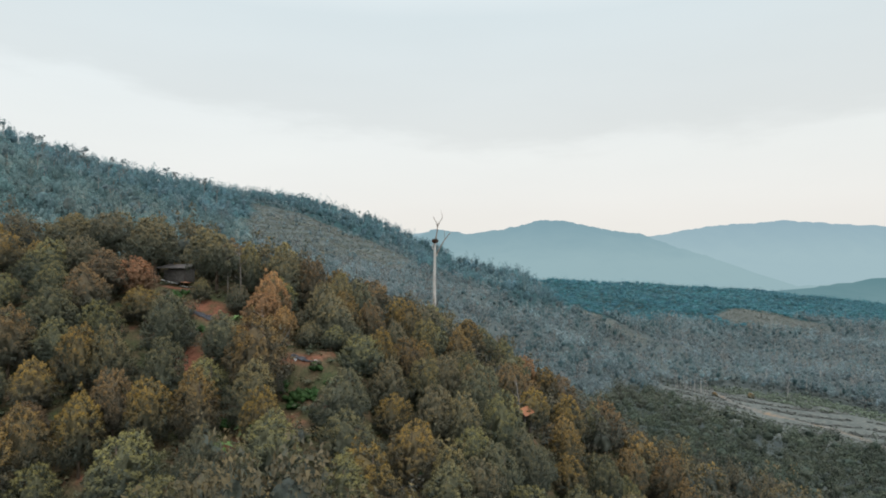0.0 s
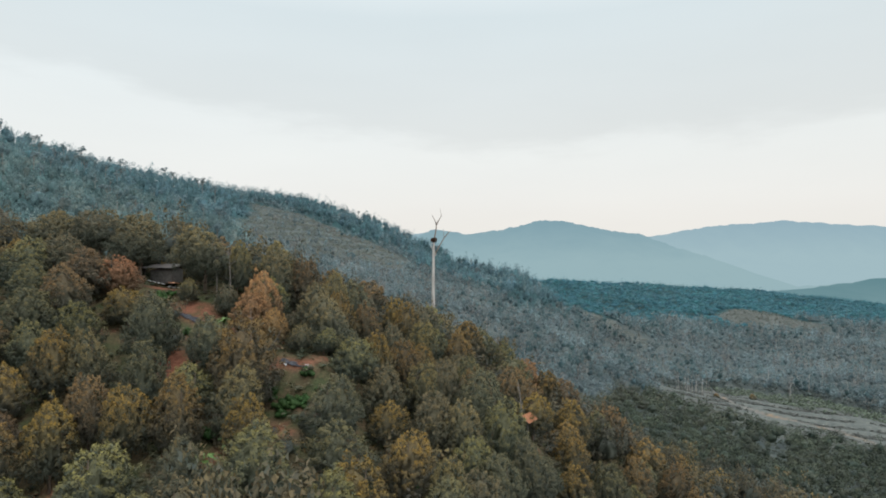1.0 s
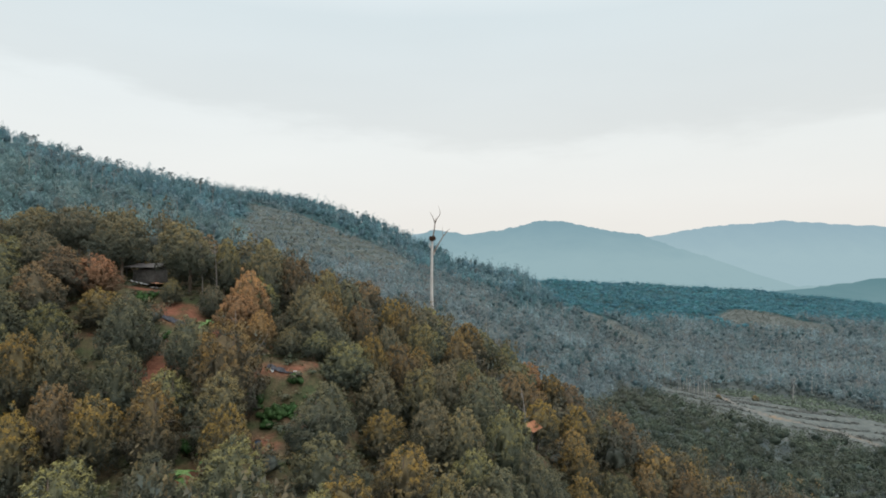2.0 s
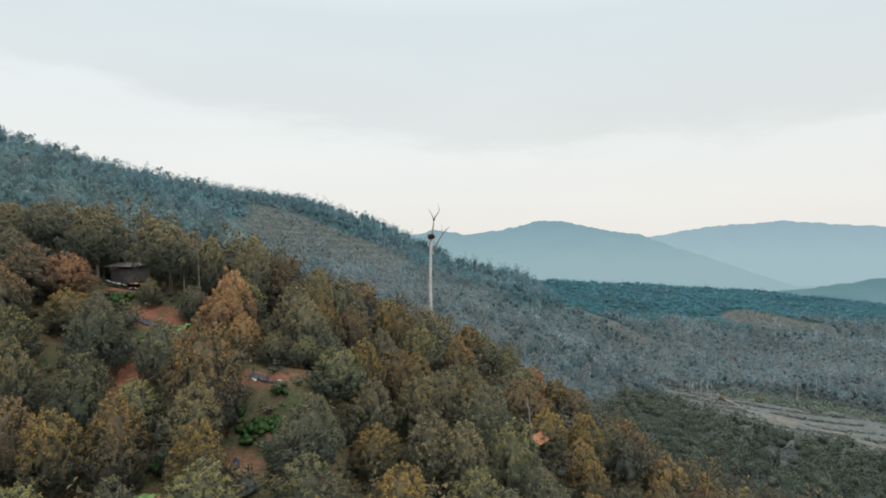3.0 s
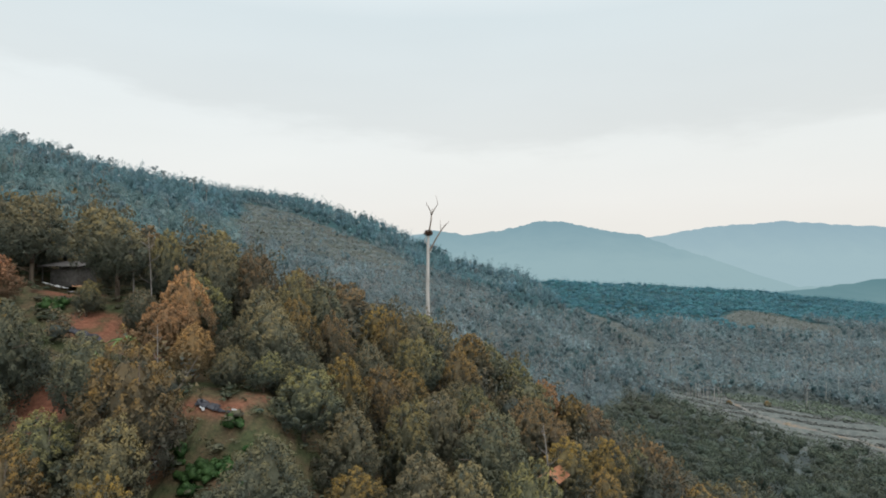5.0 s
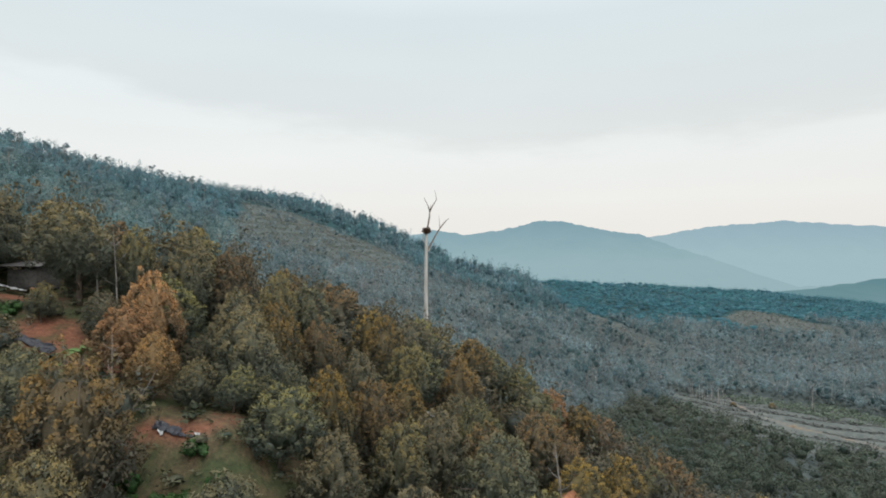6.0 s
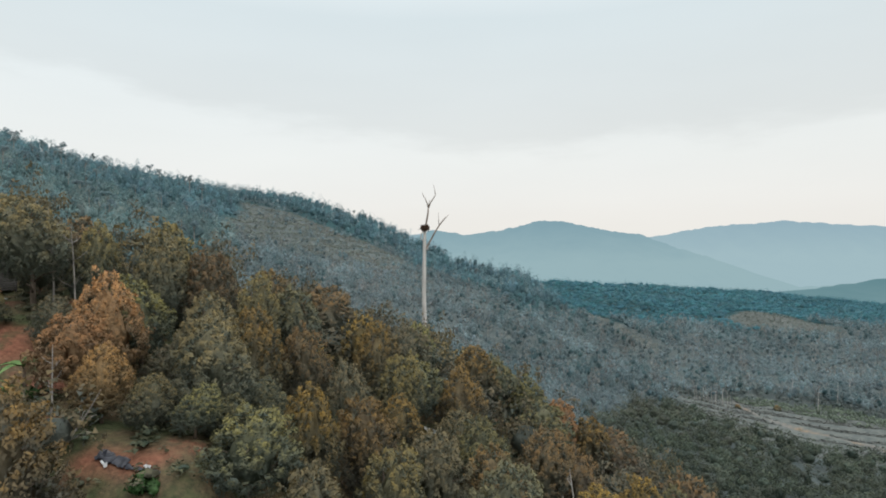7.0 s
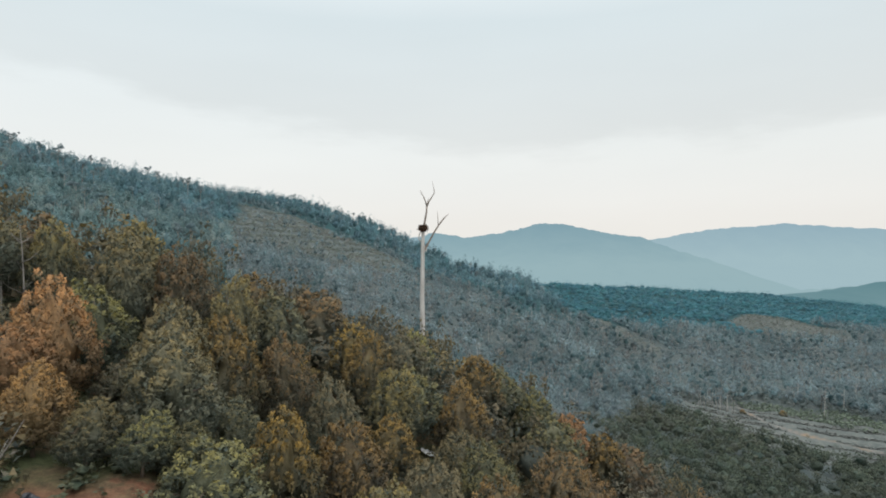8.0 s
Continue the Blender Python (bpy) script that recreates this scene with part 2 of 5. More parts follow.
def ground_material():
    n = Nodes("ground_cover", 0.92, 0.1)
    mid, fine = n.noise(0.35, 5, 0.6), n.noise(3.0, 5, 0.7)
    soil = n.ramp(fine, [(0.3, (0.12, 0.052, 0.034)), (0.7, (0.28, 0.125, 0.080))])
    litter = n.ramp(fine, [(0.3, (0.06, 0.05, 0.034)), (0.7, (0.16, 0.12, 0.07))])
    weeds = n.ramp(fine, [(0.3, (0.036, 0.045, 0.024)), (0.7, (0.085, 0.098, 0.048))])
    near = n.mix(n.fit(mid, 0.6, 0.72), n.mix(n.fit(mid, 0.4, 0.56), weeds, litter), soil)
    near = n.mix(n.math("MULTIPLY", n.attr("bare"), n.fit(mid, 0.25, 0.45)), near, soil)
    # scrub is toned dark in place of shade between the valley trees
    scrub = n.ramp(n.noise(0.12, 6, 0.65), [(0.3, (0.070, 0.092, 0.092)), (0.5, (0.105, 0.128, 0.125)), (0.75, (0.165, 0.175, 0.158))])
    cut = n.ramp(n.noise(0.22, 7, 0.7), [(0.3, (0.08, 0.094, 0.09)), (0.55, (0.128, 0.142, 0.132)), (0.75, (0.185, 0.186, 0.165))])
    track = n.ramp(n.noise(0.08, 4, 0.6), [(0.45, (0.185, 0.172, 0.155)), (0.66, (0.26, 0.18, 0.115))])
    col = n.mix(n.attr("orchard"), scrub, near)
    # forest floor painted haze teal, toned dark like shade between crowns
    hazed_floor = n.ramp(n.noise(0.1, 5, 0.6), [(0.3, (0.030, 0.072, 0.078)), (0.7, (0.050, 0.105, 0.110))])
    col = n.mix(n.attr("forest"), col, hazed_floor)
    col = n.mix(n.attr("cleared"), col, cut)
    col = n.mix(n.attr("track"), col, track)
    n.bump(fine, 0.7, 0.15)
    return n.colour(col)


GROUND = ground_material()


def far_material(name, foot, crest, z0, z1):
    """Ranges kilometres off: haze put into a glowing colour, a little paler towards the valleys, with a faint trace of
    woods and gullies.
    """
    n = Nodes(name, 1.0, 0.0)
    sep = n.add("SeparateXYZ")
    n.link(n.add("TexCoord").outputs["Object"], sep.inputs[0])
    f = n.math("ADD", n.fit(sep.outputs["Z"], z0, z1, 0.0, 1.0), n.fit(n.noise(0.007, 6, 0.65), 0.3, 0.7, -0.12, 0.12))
    # emission carries the haze, from hazier foot to clearer crest
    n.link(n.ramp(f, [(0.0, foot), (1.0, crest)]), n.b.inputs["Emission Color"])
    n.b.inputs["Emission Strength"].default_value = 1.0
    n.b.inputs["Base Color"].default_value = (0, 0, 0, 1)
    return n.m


# ---- land: height of the ground everywhere ----
def smooth_noise(x, y, seed=0):
    """Value noise from -1 to 1 on numpy arrays."""
    xi, yi = np.floor(x), np.floor(y)
    fx, fy = x - xi, y - yi
    fx, fy = fx * fx * (3 - 2 * fx), fy * fy * (3 - 2 * fy)

    def corner(a, b):
        v = np.sin(a * 127.1 + b * 311.7 + seed * 74.7) * 43758.5453
        return (v - np.floor(v)) * 2 - 1

    low = corner(xi, yi) * (1 - fx) + corner(xi + 1, yi) * fx
    high = corner(xi, yi + 1) * (1 - fx) + corner(xi + 1, yi + 1) * fx
    return low * (1 - fy) + high * fy


def rough(x, y, size, octaves=3, seed=0):
    total, amp = 0, 1.0
    for k in range(octaves):
        total = total + amp * smooth_noise(x / size + 17.3 * k, y / size - 9.1 * k, seed + k)
        size, amp = size * 0.5, amp * 0.5
    return total


def soft_max(a, b, k):
    h = np.clip(0.5 + 0.5 * (a - b) / k, 0, 1)
    return b + (a - b) * h + k * h * (1 - h)


# spur with the orchard: height of its crest along x (metres under the first eye)
SPUR_X = [-400, -120, -60, -44, -34, -27, -12, 6, 28, 44, 60, 90, 140, 260]
SPUR_Z = [40, 4, -2, -2.5, -5, -7, -13, -20.5, -36, -45, -52, -64, -84, -130]
# main ridge behind the valley: plan and height of its crest
RIDGE_X = [-1800, -1000, -606, -492, -391, -271, -102, 15, 90, 157, 289, 774, 1109, 2500]
RIDGE_Y = [500, 640, 820, 950, 1080, 1200, 1150, 1000, 900, 1000, 1150, 1400, 1500, 1700]
RIDGE_Z = [410, 262, 155, 115, 97, 90, 35, -23, -37, -56, -66, -105, -147, -190]


def spur_z(x, y):
    crest = np.interp(x, SPUR_X, SPUR_Z)
    side = np.clip((-x - 14) / 18, 0, 1)
    d = y - 114.0 + 13 * side - 4 * np.sin(x / 23.0)
    steep = 0.17 + 0.36 * side
    fall = np.where(d < 0, steep * (np.sqrt(d * d + 100) - 10), 0.5 * np.sqrt(d * d + 140) - 5.9)
    return crest - fall


def valley_z(x, y):
    t = (140 - x) / 55.0
    low = -117 - 0.03 * np.clip(x - 200, 0, 2000) + 0.33 * 55 * np.log1p(np.exp(np.clip(t, -30, 30))) * np.where(t > 30, t / 30, 1)
    yc, zc = np.interp(x, RIDGE_X, RIDGE_Y), np.interp(x, RIDGE_X, RIDGE_Z)
    s = np.clip((y - 300) / np.maximum(yc - 300, 50), 0, 1)
    front = low + (zc - low) * s ** 1.4
    behind = zc - 0.22 * (y - yc)
    return np.where(y < yc, front, np.maximum(behind, -210))


def oval(x, y, cx, cy, rx, ry, turn=0.0, soft=5.0):
    """1 inside an oval with a ragged edge, 0 outside."""
    a = radians(turn)
    u, v = (x - cx) * math.cos(a) + (y - cy) * math.sin(a), (y - cy) * math.cos(a) - (x - cx) * math.sin(a)
    return np.clip((1.0 - (u / rx) ** 2 - (v / ry) ** 2 - 0.15 * rough(x, y, 30, 2, 5)) * soft, 0, 1)


def field_mask(x, y):
    """1 inside the felled, terraced field on the valley floor."""
    return oval(x, y, 228, 403, 86, 54, -27, 8.0)


def cleared_mask(x, y):
    """The felled field, a bare strip on the nose behind it and a bare knoll beyond."""
    return np.maximum(np.maximum(field_mask(x, y), oval(x, y, 180, 664, 98, 16, -76, 3.0)), oval(x, y, 440, 800, 70, 62))


def open_slope(x, y):
    """1 on the terraced hillside with low growth below the ridge forest."""
    return oval(x, y, -200, 790, 165, 190, 12)


def terrace(x, y):
    """Phase of the terraces that run slantwise across the felled field."""
    return (0.39 * x + 0.92 * y) * 0.52 + 1.1 * rough(x, y, 45, 2, 31)


TRACK = [(206, 456), (203, 420), (214, 406), (234, 394), (249, 381), (258, 360), (262, 330)]


def track_mask(x, y):
    """The dirt track through the field."""
    d = np.full(np.shape(x), 1e3)
    for (ax, ay), (bx, by) in zip(TRACK, TRACK[1:]):
        t = np.clip(((x - ax) * (bx - ax) + (y - ay) * (by - ay)) / ((bx - ax) ** 2 + (by - ay) ** 2), 0, 1)
        d = np.minimum(d, np.hypot(x - ax - t * (bx - ax), y - ay - t * (by - ay)))
    return np.clip((1.9 - d) / 1.2, 0, 1) * field_mask(x, y)


BARE = [(-18.6, 72.0, 1.0), (-15.4, 71.9, 1.0), (-33, 84.5, 2.5), (-31, 74, 2.5), (-20.6, 68.6, 1.4), (-16.8, 64, 1.8), (-22.5, 74, 1.1), (-27, 82, 2.0), (-39, 90.5, 2.5), (-22, 60, 1.5)]


def bare_mask(x, y):
    m = np.zeros_like(x)
    for cx, cy, r in BARE:
        m = np.maximum(m, np.clip((1.25 - np.hypot(x - cx, y - cy) / r) * 2 + 0.4 * rough(x, y, 2.5, 2, 8), 0, 1))
    return m


def ground_z(x, y):
    x, y = np.asarray(x, float), np.asarray(y, float)
    z = soft_max(spur_z(x, y), valley_z(x, y), 14.0)
    far = np.clip((y - 150) / 300, 0, 1)
    z = z + rough(x, y, 60, 3, 2) * (0.5 + 3.5 * far)
    # a cut bench above a steep bank in the orchard, terraces in the field and on the open slope, a knoll
    wide = np.clip((x + 30) / 6, 0, 1) * np.clip((-7 - x) / 6, 0, 1)
    z = z + 4.5 * wide / (1 + np.exp(np.clip((69.7 - 0.12 * (x + 18) - y) / 1.0, -40, 40))) * np.clip((87 - y) / 13, 0, 1)
    z = z + field_mask(x, y) * 0.5 * np.sin(terrace(x, y)) + open_slope(x, y) * 0.3 * np.sin(z * 0.8)
    z = z + 12 * np.exp(-((x - 440) / 70) ** 2 - ((y - 840) / 60) ** 2)
    u, v = (x - 176) * 0.34 - (y - 678) * 0.94, (y - 678) * 0.34 + (x - 176) * 0.94
    z = z + 11 * np.exp(-(u / 110) ** 2 - (v / 40) ** 2)
    z = z + far * np.clip((140 - x) / 80, 0, 1) * np.clip((1100 - y) / 300, 0, 1) * 6 * rough(x, y, 130, 2, 12)
    # a rise under the shelter, a hollow with the shed
    z = z + 3.4 * np.exp(-((x - 11) / 5) ** 2 - ((y - 82.6) / 6) ** 2)
    z = z - 2.4 * np.exp(-((x + 42) / 7) ** 2 - ((y - 94.5) / 5) ** 2)
    return z + EYE


def axis(*runs):
    """Grid lines from runs of (start, end, step)."""
    return np.concatenate([np.arange(a, b, s) for a, b, s in runs])


def grid_mesh(name, xs, ys, zf, attrs=()):
    gx, gy = np.meshgrid(xs, ys)
    gz = zf(gx, gy)
    nx, ny = len(xs), len(ys)
    idx = np.arange(nx * ny).reshape(ny, nx)
    quads = np.stack([idx[:-1, :-1], idx[:-1, 1:], idx[1:, 1:], idx[1:, :-1]], -1).reshape(-1, 4)
    me = raw_mesh(name, np.stack([gx, gy, gz], -1).reshape(-1, 3), quads)
    me.polygons.foreach_set("use_smooth", np.ones(len(quads), bool))
    for key, fn in attrs:
        me.attributes.new(key, "FLOAT", "POINT").data.foreach_set("value", fn(gx, gy).ravel().astype(np.float32))
    return me


def raw_mesh(name, verts, quads, material=None):
    me = bpy.data.meshes.new(name)
    me.vertices.add(len(verts))
    me.vertices.foreach_set("co", np.ascontiguousarray(verts, np.float32).ravel())
    me.loops.add(quads.size)
    me.loops.foreach_set("vertex_index", np.ascontiguousarray(quads, np.int32).ravel())
    me.polygons.add(len(quads))
    me.polygons.foreach_set("loop_start", np.arange(len(quads), dtype=np.int32) * quads.shape[1])
    me.update(calc_edges=True)
    if material:
        me.materials.append(material)
    return me


def orchard_mask(x, y):
    return np.clip((spur_z(x, y) - valley_z(x, y)) / 12.0, 0, 1) * np.clip((175 - y) / 30, 0, 1)


def seen_side(x, y):
    return (np.abs(x) < 0.78 * y + 20).astype(float)


def ridge_share(x, y):
    """How far up towards the main crest a place is, 0 to 1."""
    yc = np.interp(x, RIDGE_X, RIDGE_Y)
    return (y - 300) / np.maximum(yc - 300, 50)


FOREST_X = [-700, -360, -300, -60, 60, 150, 260, 500, 900, 1500]
FOREST_S = [0.0, 0.15, 0.74, 0.74, 0.62, 0.56, 0.54, 0.56, 0.46, 0.42]


def forest_mask(x, y):
    """Rainforest along the ridge, reaching far down on one side."""
    wild = (x < -0.335 * y + 22 * rough(x, y, 70, 3, 6)) & (y > 200)
    high = ridge_share(x, y) + 0.06 * rough(x, y, 60, 2, 4) > np.interp(x, FOREST_X, FOREST_S)
    return ((high | wild) & (orchard_mask(x, y) < 0.2) & (cleared_mask(x, y) < 0.2) & (y < np.interp(x, RIDGE_X, RIDGE_Y) + 40)).astype(float)


GX = axis((-4000, -1200, 100), (-1200, -300, 22), (-300, -80, 8), (-80, 70, 1.3), (70, 150, 4), (150, 320, 2.4), (320, 700, 16), (700, 4001, 80))
GY = axis((-1500, -100, 100), (-100, 20, 10), (20, 46, 4), (46, 112, 1.3), (112, 310, 5), (310, 480, 2.4), (480, 1000, 12), (1000, 1600, 18), (1600, 4901, 100))
ground_me = grid_mesh("ground", GX, GY, ground_z, [("orchard", orchard_mask), ("cleared", cleared_mask), ("track", track_mask), ("bare", bare_mask), ("forest", forest_mask)])
ground_me.materials.append(GROUND)
ground = tagged(new("ground", ground_me), "hilly ground of red soil, litter and scrub", "ground", kind="structure")


# ---- far ranges ----
def range_mesh(name, y, xs, knots_x, knots_z, seed, material, label):
    """A long hill range: crest profile, a front slope towards the valley and a back."""
    crest = np.interp(xs, knots_x, knots_z)
    crest = crest + rough(xs, xs * 0 + y, 160, 3, seed) * 7 + rough(xs, xs * 0 + y, 34, 2, seed + 5) * 3 + np.random.default_rng(seed).uniform(0, 5, len(xs))
    rows = []
    for d, f in ((-900, 0.0), (-600, 0.25), (-350, 0.55), (-150, 0.83), (0, 1.0), (250, 0.7), (500, 0.0)):
        yy = y + d + 60 * rough(xs, xs * 0 + d, 300, 2, seed + 9)
        zz = -220 + (crest + 220) * f + (0 if f in (0, 1) else 1) * rough(xs, yy, 220, 4, seed + 3) * 22
        rows.append(np.stack([xs, yy, zz + EYE], -1))
    v = np.stack(rows)
    n = len(xs)
    idx = np.arange(v.shape[0] * n).reshape(-1, n)
    quads = np.stack([idx[:-1, :-1], idx[:-1, 1:], idx[1:, 1:], idx[1:, :-1]], -1).reshape(-1, 4)
    me = raw_mesh(name, v.reshape(-1, 3), quads, material)
    me.polygons.foreach_set("use_smooth", np.ones(len(quads), bool))
    return tagged(new(name, me), label, "hills", kind="structure")


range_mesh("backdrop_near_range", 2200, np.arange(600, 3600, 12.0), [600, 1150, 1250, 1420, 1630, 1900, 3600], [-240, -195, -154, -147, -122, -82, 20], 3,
           far_material("haze_blue_hill", (0.20, 0.325, 0.35), (0.125, 0.245, 0.275), -80, 30), "hazy blue wooded hill across the valley")
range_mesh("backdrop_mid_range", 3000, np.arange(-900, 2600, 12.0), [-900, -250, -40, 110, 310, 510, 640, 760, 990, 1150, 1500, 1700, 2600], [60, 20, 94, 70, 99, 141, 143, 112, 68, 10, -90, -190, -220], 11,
           far_material("haze_pale_range", (0.315, 0.455, 0.49), (0.220, 0.355, 0.415), 80, 290), "pale blue hazy mountain range on the horizon")
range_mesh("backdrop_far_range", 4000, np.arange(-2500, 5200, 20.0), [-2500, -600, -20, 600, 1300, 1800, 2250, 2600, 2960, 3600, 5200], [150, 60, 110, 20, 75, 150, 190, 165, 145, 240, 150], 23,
           far_material("haze_paler_range", (0.36, 0.50, 0.545), (0.295, 0.43, 0.50), 100, 330), "faint blue hazy mountain range on the horizon")


# ---- foliage building ----
def sphere_points(level):
    bm = bmesh.new()
    bmesh.ops.create_icosphere(bm, subdivisions=level, radius=1)
    v = np.array([p.co[:] for p in bm.verts])
    f = np.array([[p.index for p in q.verts] for q in bm.faces])
    bm.free()
    return v / np.linalg.norm(v, axis=1, keepdims=True), f


def crown_reach(dirs, heart, centres, radii):
    """How far the crown reaches from its heart in each direction, as a union of round clumps, how steeply the clump faces up there, and which way it faces."""
    c = centres - heart
    along = dirs @ c.T
    gap = radii[None] ** 2 - (np.sum(c * c, 1)[None] - along ** 2)
    far = np.where(gap > 0, along + np.sqrt(np.maximum(gap, 0)), 0.0)
    k = np.argmax(far, 1)
    reach = far[np.arange(len(dirs)), k]
    up = (dirs[:, 2] * reach - c[k][:, 2]) / radii[k]
    face = dirs * reach[:, None] - c[k]
    face = np.where((reach > 0)[:, None], face, dirs)
    return reach, np.where(reach > 0, up, 0), face / np.linalg.norm(face, axis=1, keepdims=True)


def leafy(rng, heart, centres, radii, count, size, level, up=0.2, core_share=0.93, inside=0.86, slim=1.0, ragged=0.06, jumble=0.6):
    """A crown: a lumpy inner surface and leaf triangles over it. Returns vertices, triangles, and the tip value and the normal of every vertex."""
    v, f = sphere_points(level)
    reach, lift, face = crown_reach(v, heart, centres, radii)
    inner = np.maximum(reach, 0.35 * np.median(reach)) * core_share * rng.uniform(1 - ragged, 1 + ragged * 0.7, len(v))
    core = heart + v * inner[:, None]
    d = rng.normal(size=(count, 3))
    d[:, 2] += 0.25
    d /= np.linalg.norm(d, axis=1, keepdims=True)
    r2, lift2, face2 = crown_reach(d, heart, centres, radii)
    keep = r2 > 0
    d, r2, lift2, face2 = d[keep], r2[keep], lift2[keep], face2[keep]
    m = len(d)
    p = heart + d * (r2 * rng.uniform(inside, 1.0, m))[:, None]
    nrm = d * 0.8 + rng.normal(size=(m, 3)) * jumble + np.array([0, 0, up])
    nrm /= np.linalg.norm(nrm, axis=1, keepdims=True)
    nrm *= np.where(np.sum(nrm * face2, 1) < 0, -1, 1)[:, None]
    a = np.cross(nrm, rng.normal(size=(m, 3)))
    a /= np.linalg.norm(a, axis=1, keepdims=True)
    b = np.cross(nrm, a)
    sz = size * rng.uniform(0.6, 1.4, m)[:, None]
    leaf = np.stack([p - a * sz * 0.5 * slim, p + a * sz * 0.5 * slim, p + b * sz * 1.1], 1)
    verts = np.concatenate([core, leaf.reshape(-1, 3)])
    tris = np.concatenate([f, np.arange(m * 3).reshape(m, 3) + len(core)])
    z = np.concatenate([core[:, 2], p[:, 2]])
    # high, upward-facing clumps take the painted lit-top colour
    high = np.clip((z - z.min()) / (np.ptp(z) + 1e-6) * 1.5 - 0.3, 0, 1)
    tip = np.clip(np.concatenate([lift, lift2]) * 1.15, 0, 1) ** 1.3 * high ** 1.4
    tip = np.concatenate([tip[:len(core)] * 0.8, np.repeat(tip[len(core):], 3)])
    soft_n = face2 * 0.6 + nrm * 0.75
    soft_n = np.concatenate([face, np.repeat(soft_n / np.linalg.norm(soft_n, axis=1, keepdims=True), 3, 0)])
    return verts, tris, tip, soft_n


def leafy_mesh(name, verts, tris, tip, normals, material):
    me = raw_mesh(name, verts, tris, material)
    if normals is not None:
        me.polygons.foreach_set("use_smooth", np.ones(len(tris), bool))
        me.attributes.new("custom_normal", "FLOAT_VECTOR", "POINT").data.foreach_set("vector", np.ascontiguousarray(normals, np.float32).ravel())
    me.attributes.new("tip", "FLOAT", "POINT").data.foreach_set("value", tip.astype(np.float32))
    return me


def tube(bm, pts, radii, sides=7):
    """A tapered limb along points."""
    rings = []
    for k, (p, r) in enumerate(zip(pts, radii)):
        p = Vector(p)
        way = (Vector(pts[min(k + 1, len(pts) - 1)]) - Vector(pts[max(k - 1, 0)])).normalized()
        side = way.orthogonal().normalized()
        rings.append([bm.verts.new(p + (Matrix.Rotation(2 * math.pi * j / sides, 3, way) @ side) * r) for j in range(sides)])
    for a, b in zip(rings, rings[1:]):
        for j in range(sides):
            bm.faces.new((a[j], a[(j + 1) % sides], b[(j + 1) % sides], b[j]))
    bm.faces.new(rings[0][::-1])
    bm.faces.new(rings[-1])


def part(name, bm, material, parent, label=""):
    me = bpy.data.meshes.new(name)
    bm.normal_update()
    bm.to_mesh(me)
    bm.free()
    me.materials.append(material)
    for p in me.polygons:
        p.use_smooth = True
    ob = new(name, me)
    ob.parent = parent
    return tagged(ob, label)


def tufts(rng, centres, axes, wide, tall, per, size, weight=None, wild=0.42, blend=0.7, heart=(0, 0, 0), macro=0.0):
    """Leaf triangles over the outer shells of egg-shaped tufts that point along their axes.
    macro: how far the leaves lie along the dome of the whole crown round its heart. Returns vertices, triangles, tip values, normals."""
    n = len(centres)
    ax = np.repeat(axes / np.linalg.norm(axes, axis=1, keepdims=True), per, 0)
    d = rng.normal(size=(n * per, 3))
    d /= np.linalg.norm(d, axis=1, keepdims=True)
    along = np.sum(d * ax, 1, keepdims=True)
    d = d - np.where(along < -0.3, 2 * along, 0) * ax
    along = np.where(along < -0.3, -along, along)
    w, h = np.repeat(wide, per)[:, None], np.repeat(tall, per)[:, None]
    out = d - ax * along
    p = np.repeat(centres, per, 0) + (out * w * (1 - 0.3 * np.maximum(along, 0)) + ax * along * h) * rng.uniform(0.7, 1.08, (n * per, 1))
    face = out / w + ax * along / h
    face /= np.linalg.norm(face, axis=1, keepdims=True)
    nrm = face + rng.normal(size=face.shape) * wild
    nrm /= np.linalg.norm(nrm, axis=1, keepdims=True)
    nrm *= np.where(np.sum(nrm * face, 1) < 0, -1, 1)[:, None]
    a = np.cross(nrm, rng.normal(size=nrm.shape))
    a /= np.linalg.norm(a, axis=1, keepdims=True)
    b = np.cross(nrm, a)
    sz = size * rng.uniform(0.6, 1.4, (n * per, 1))
    verts = np.stack([p - a * sz * 0.42, p + a * sz * 0.42, p + b * sz * 1.15], 1).reshape(-1, 3)
    # painted lit look: stronger towards the end of each tuft
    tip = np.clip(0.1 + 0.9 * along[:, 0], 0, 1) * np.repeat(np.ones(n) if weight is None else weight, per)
    whole = p - np.array(heart)
    whole /= np.linalg.norm(whole, axis=1, keepdims=True) + 1e-6
    soft_n = (face * blend + nrm * (1 - blend)) * (1 - macro) + whole * macro
    soft_n /= np.linalg.norm(soft_n, axis=1, keepdims=True)
    return verts, np.arange(n * per * 3).reshape(-1, 3), np.repeat(tip, 3), np.repeat(soft_n, 3, 0)


def joined(*pieces):
    """Several (vertices, triangles, tip, normals) as one."""
    starts = np.cumsum([0] + [len(p[0]) for p in pieces[:-1]])
    return tuple(np.concatenate(c) for c in ([p[0] for p in pieces], [p[1] + k for p, k in zip(pieces, starts)], [p[2] for p in pieces], [p[3] for p in pieces]))


def rough_normals(rng, v, wild=0.5):
    n = v + rng.normal(size=v.shape) * wild
    n *= np.where(np.sum(n * v, 1) < 0, -1, 1)[:, None]
    return n / np.linalg.norm(n, axis=1, keepdims=True)


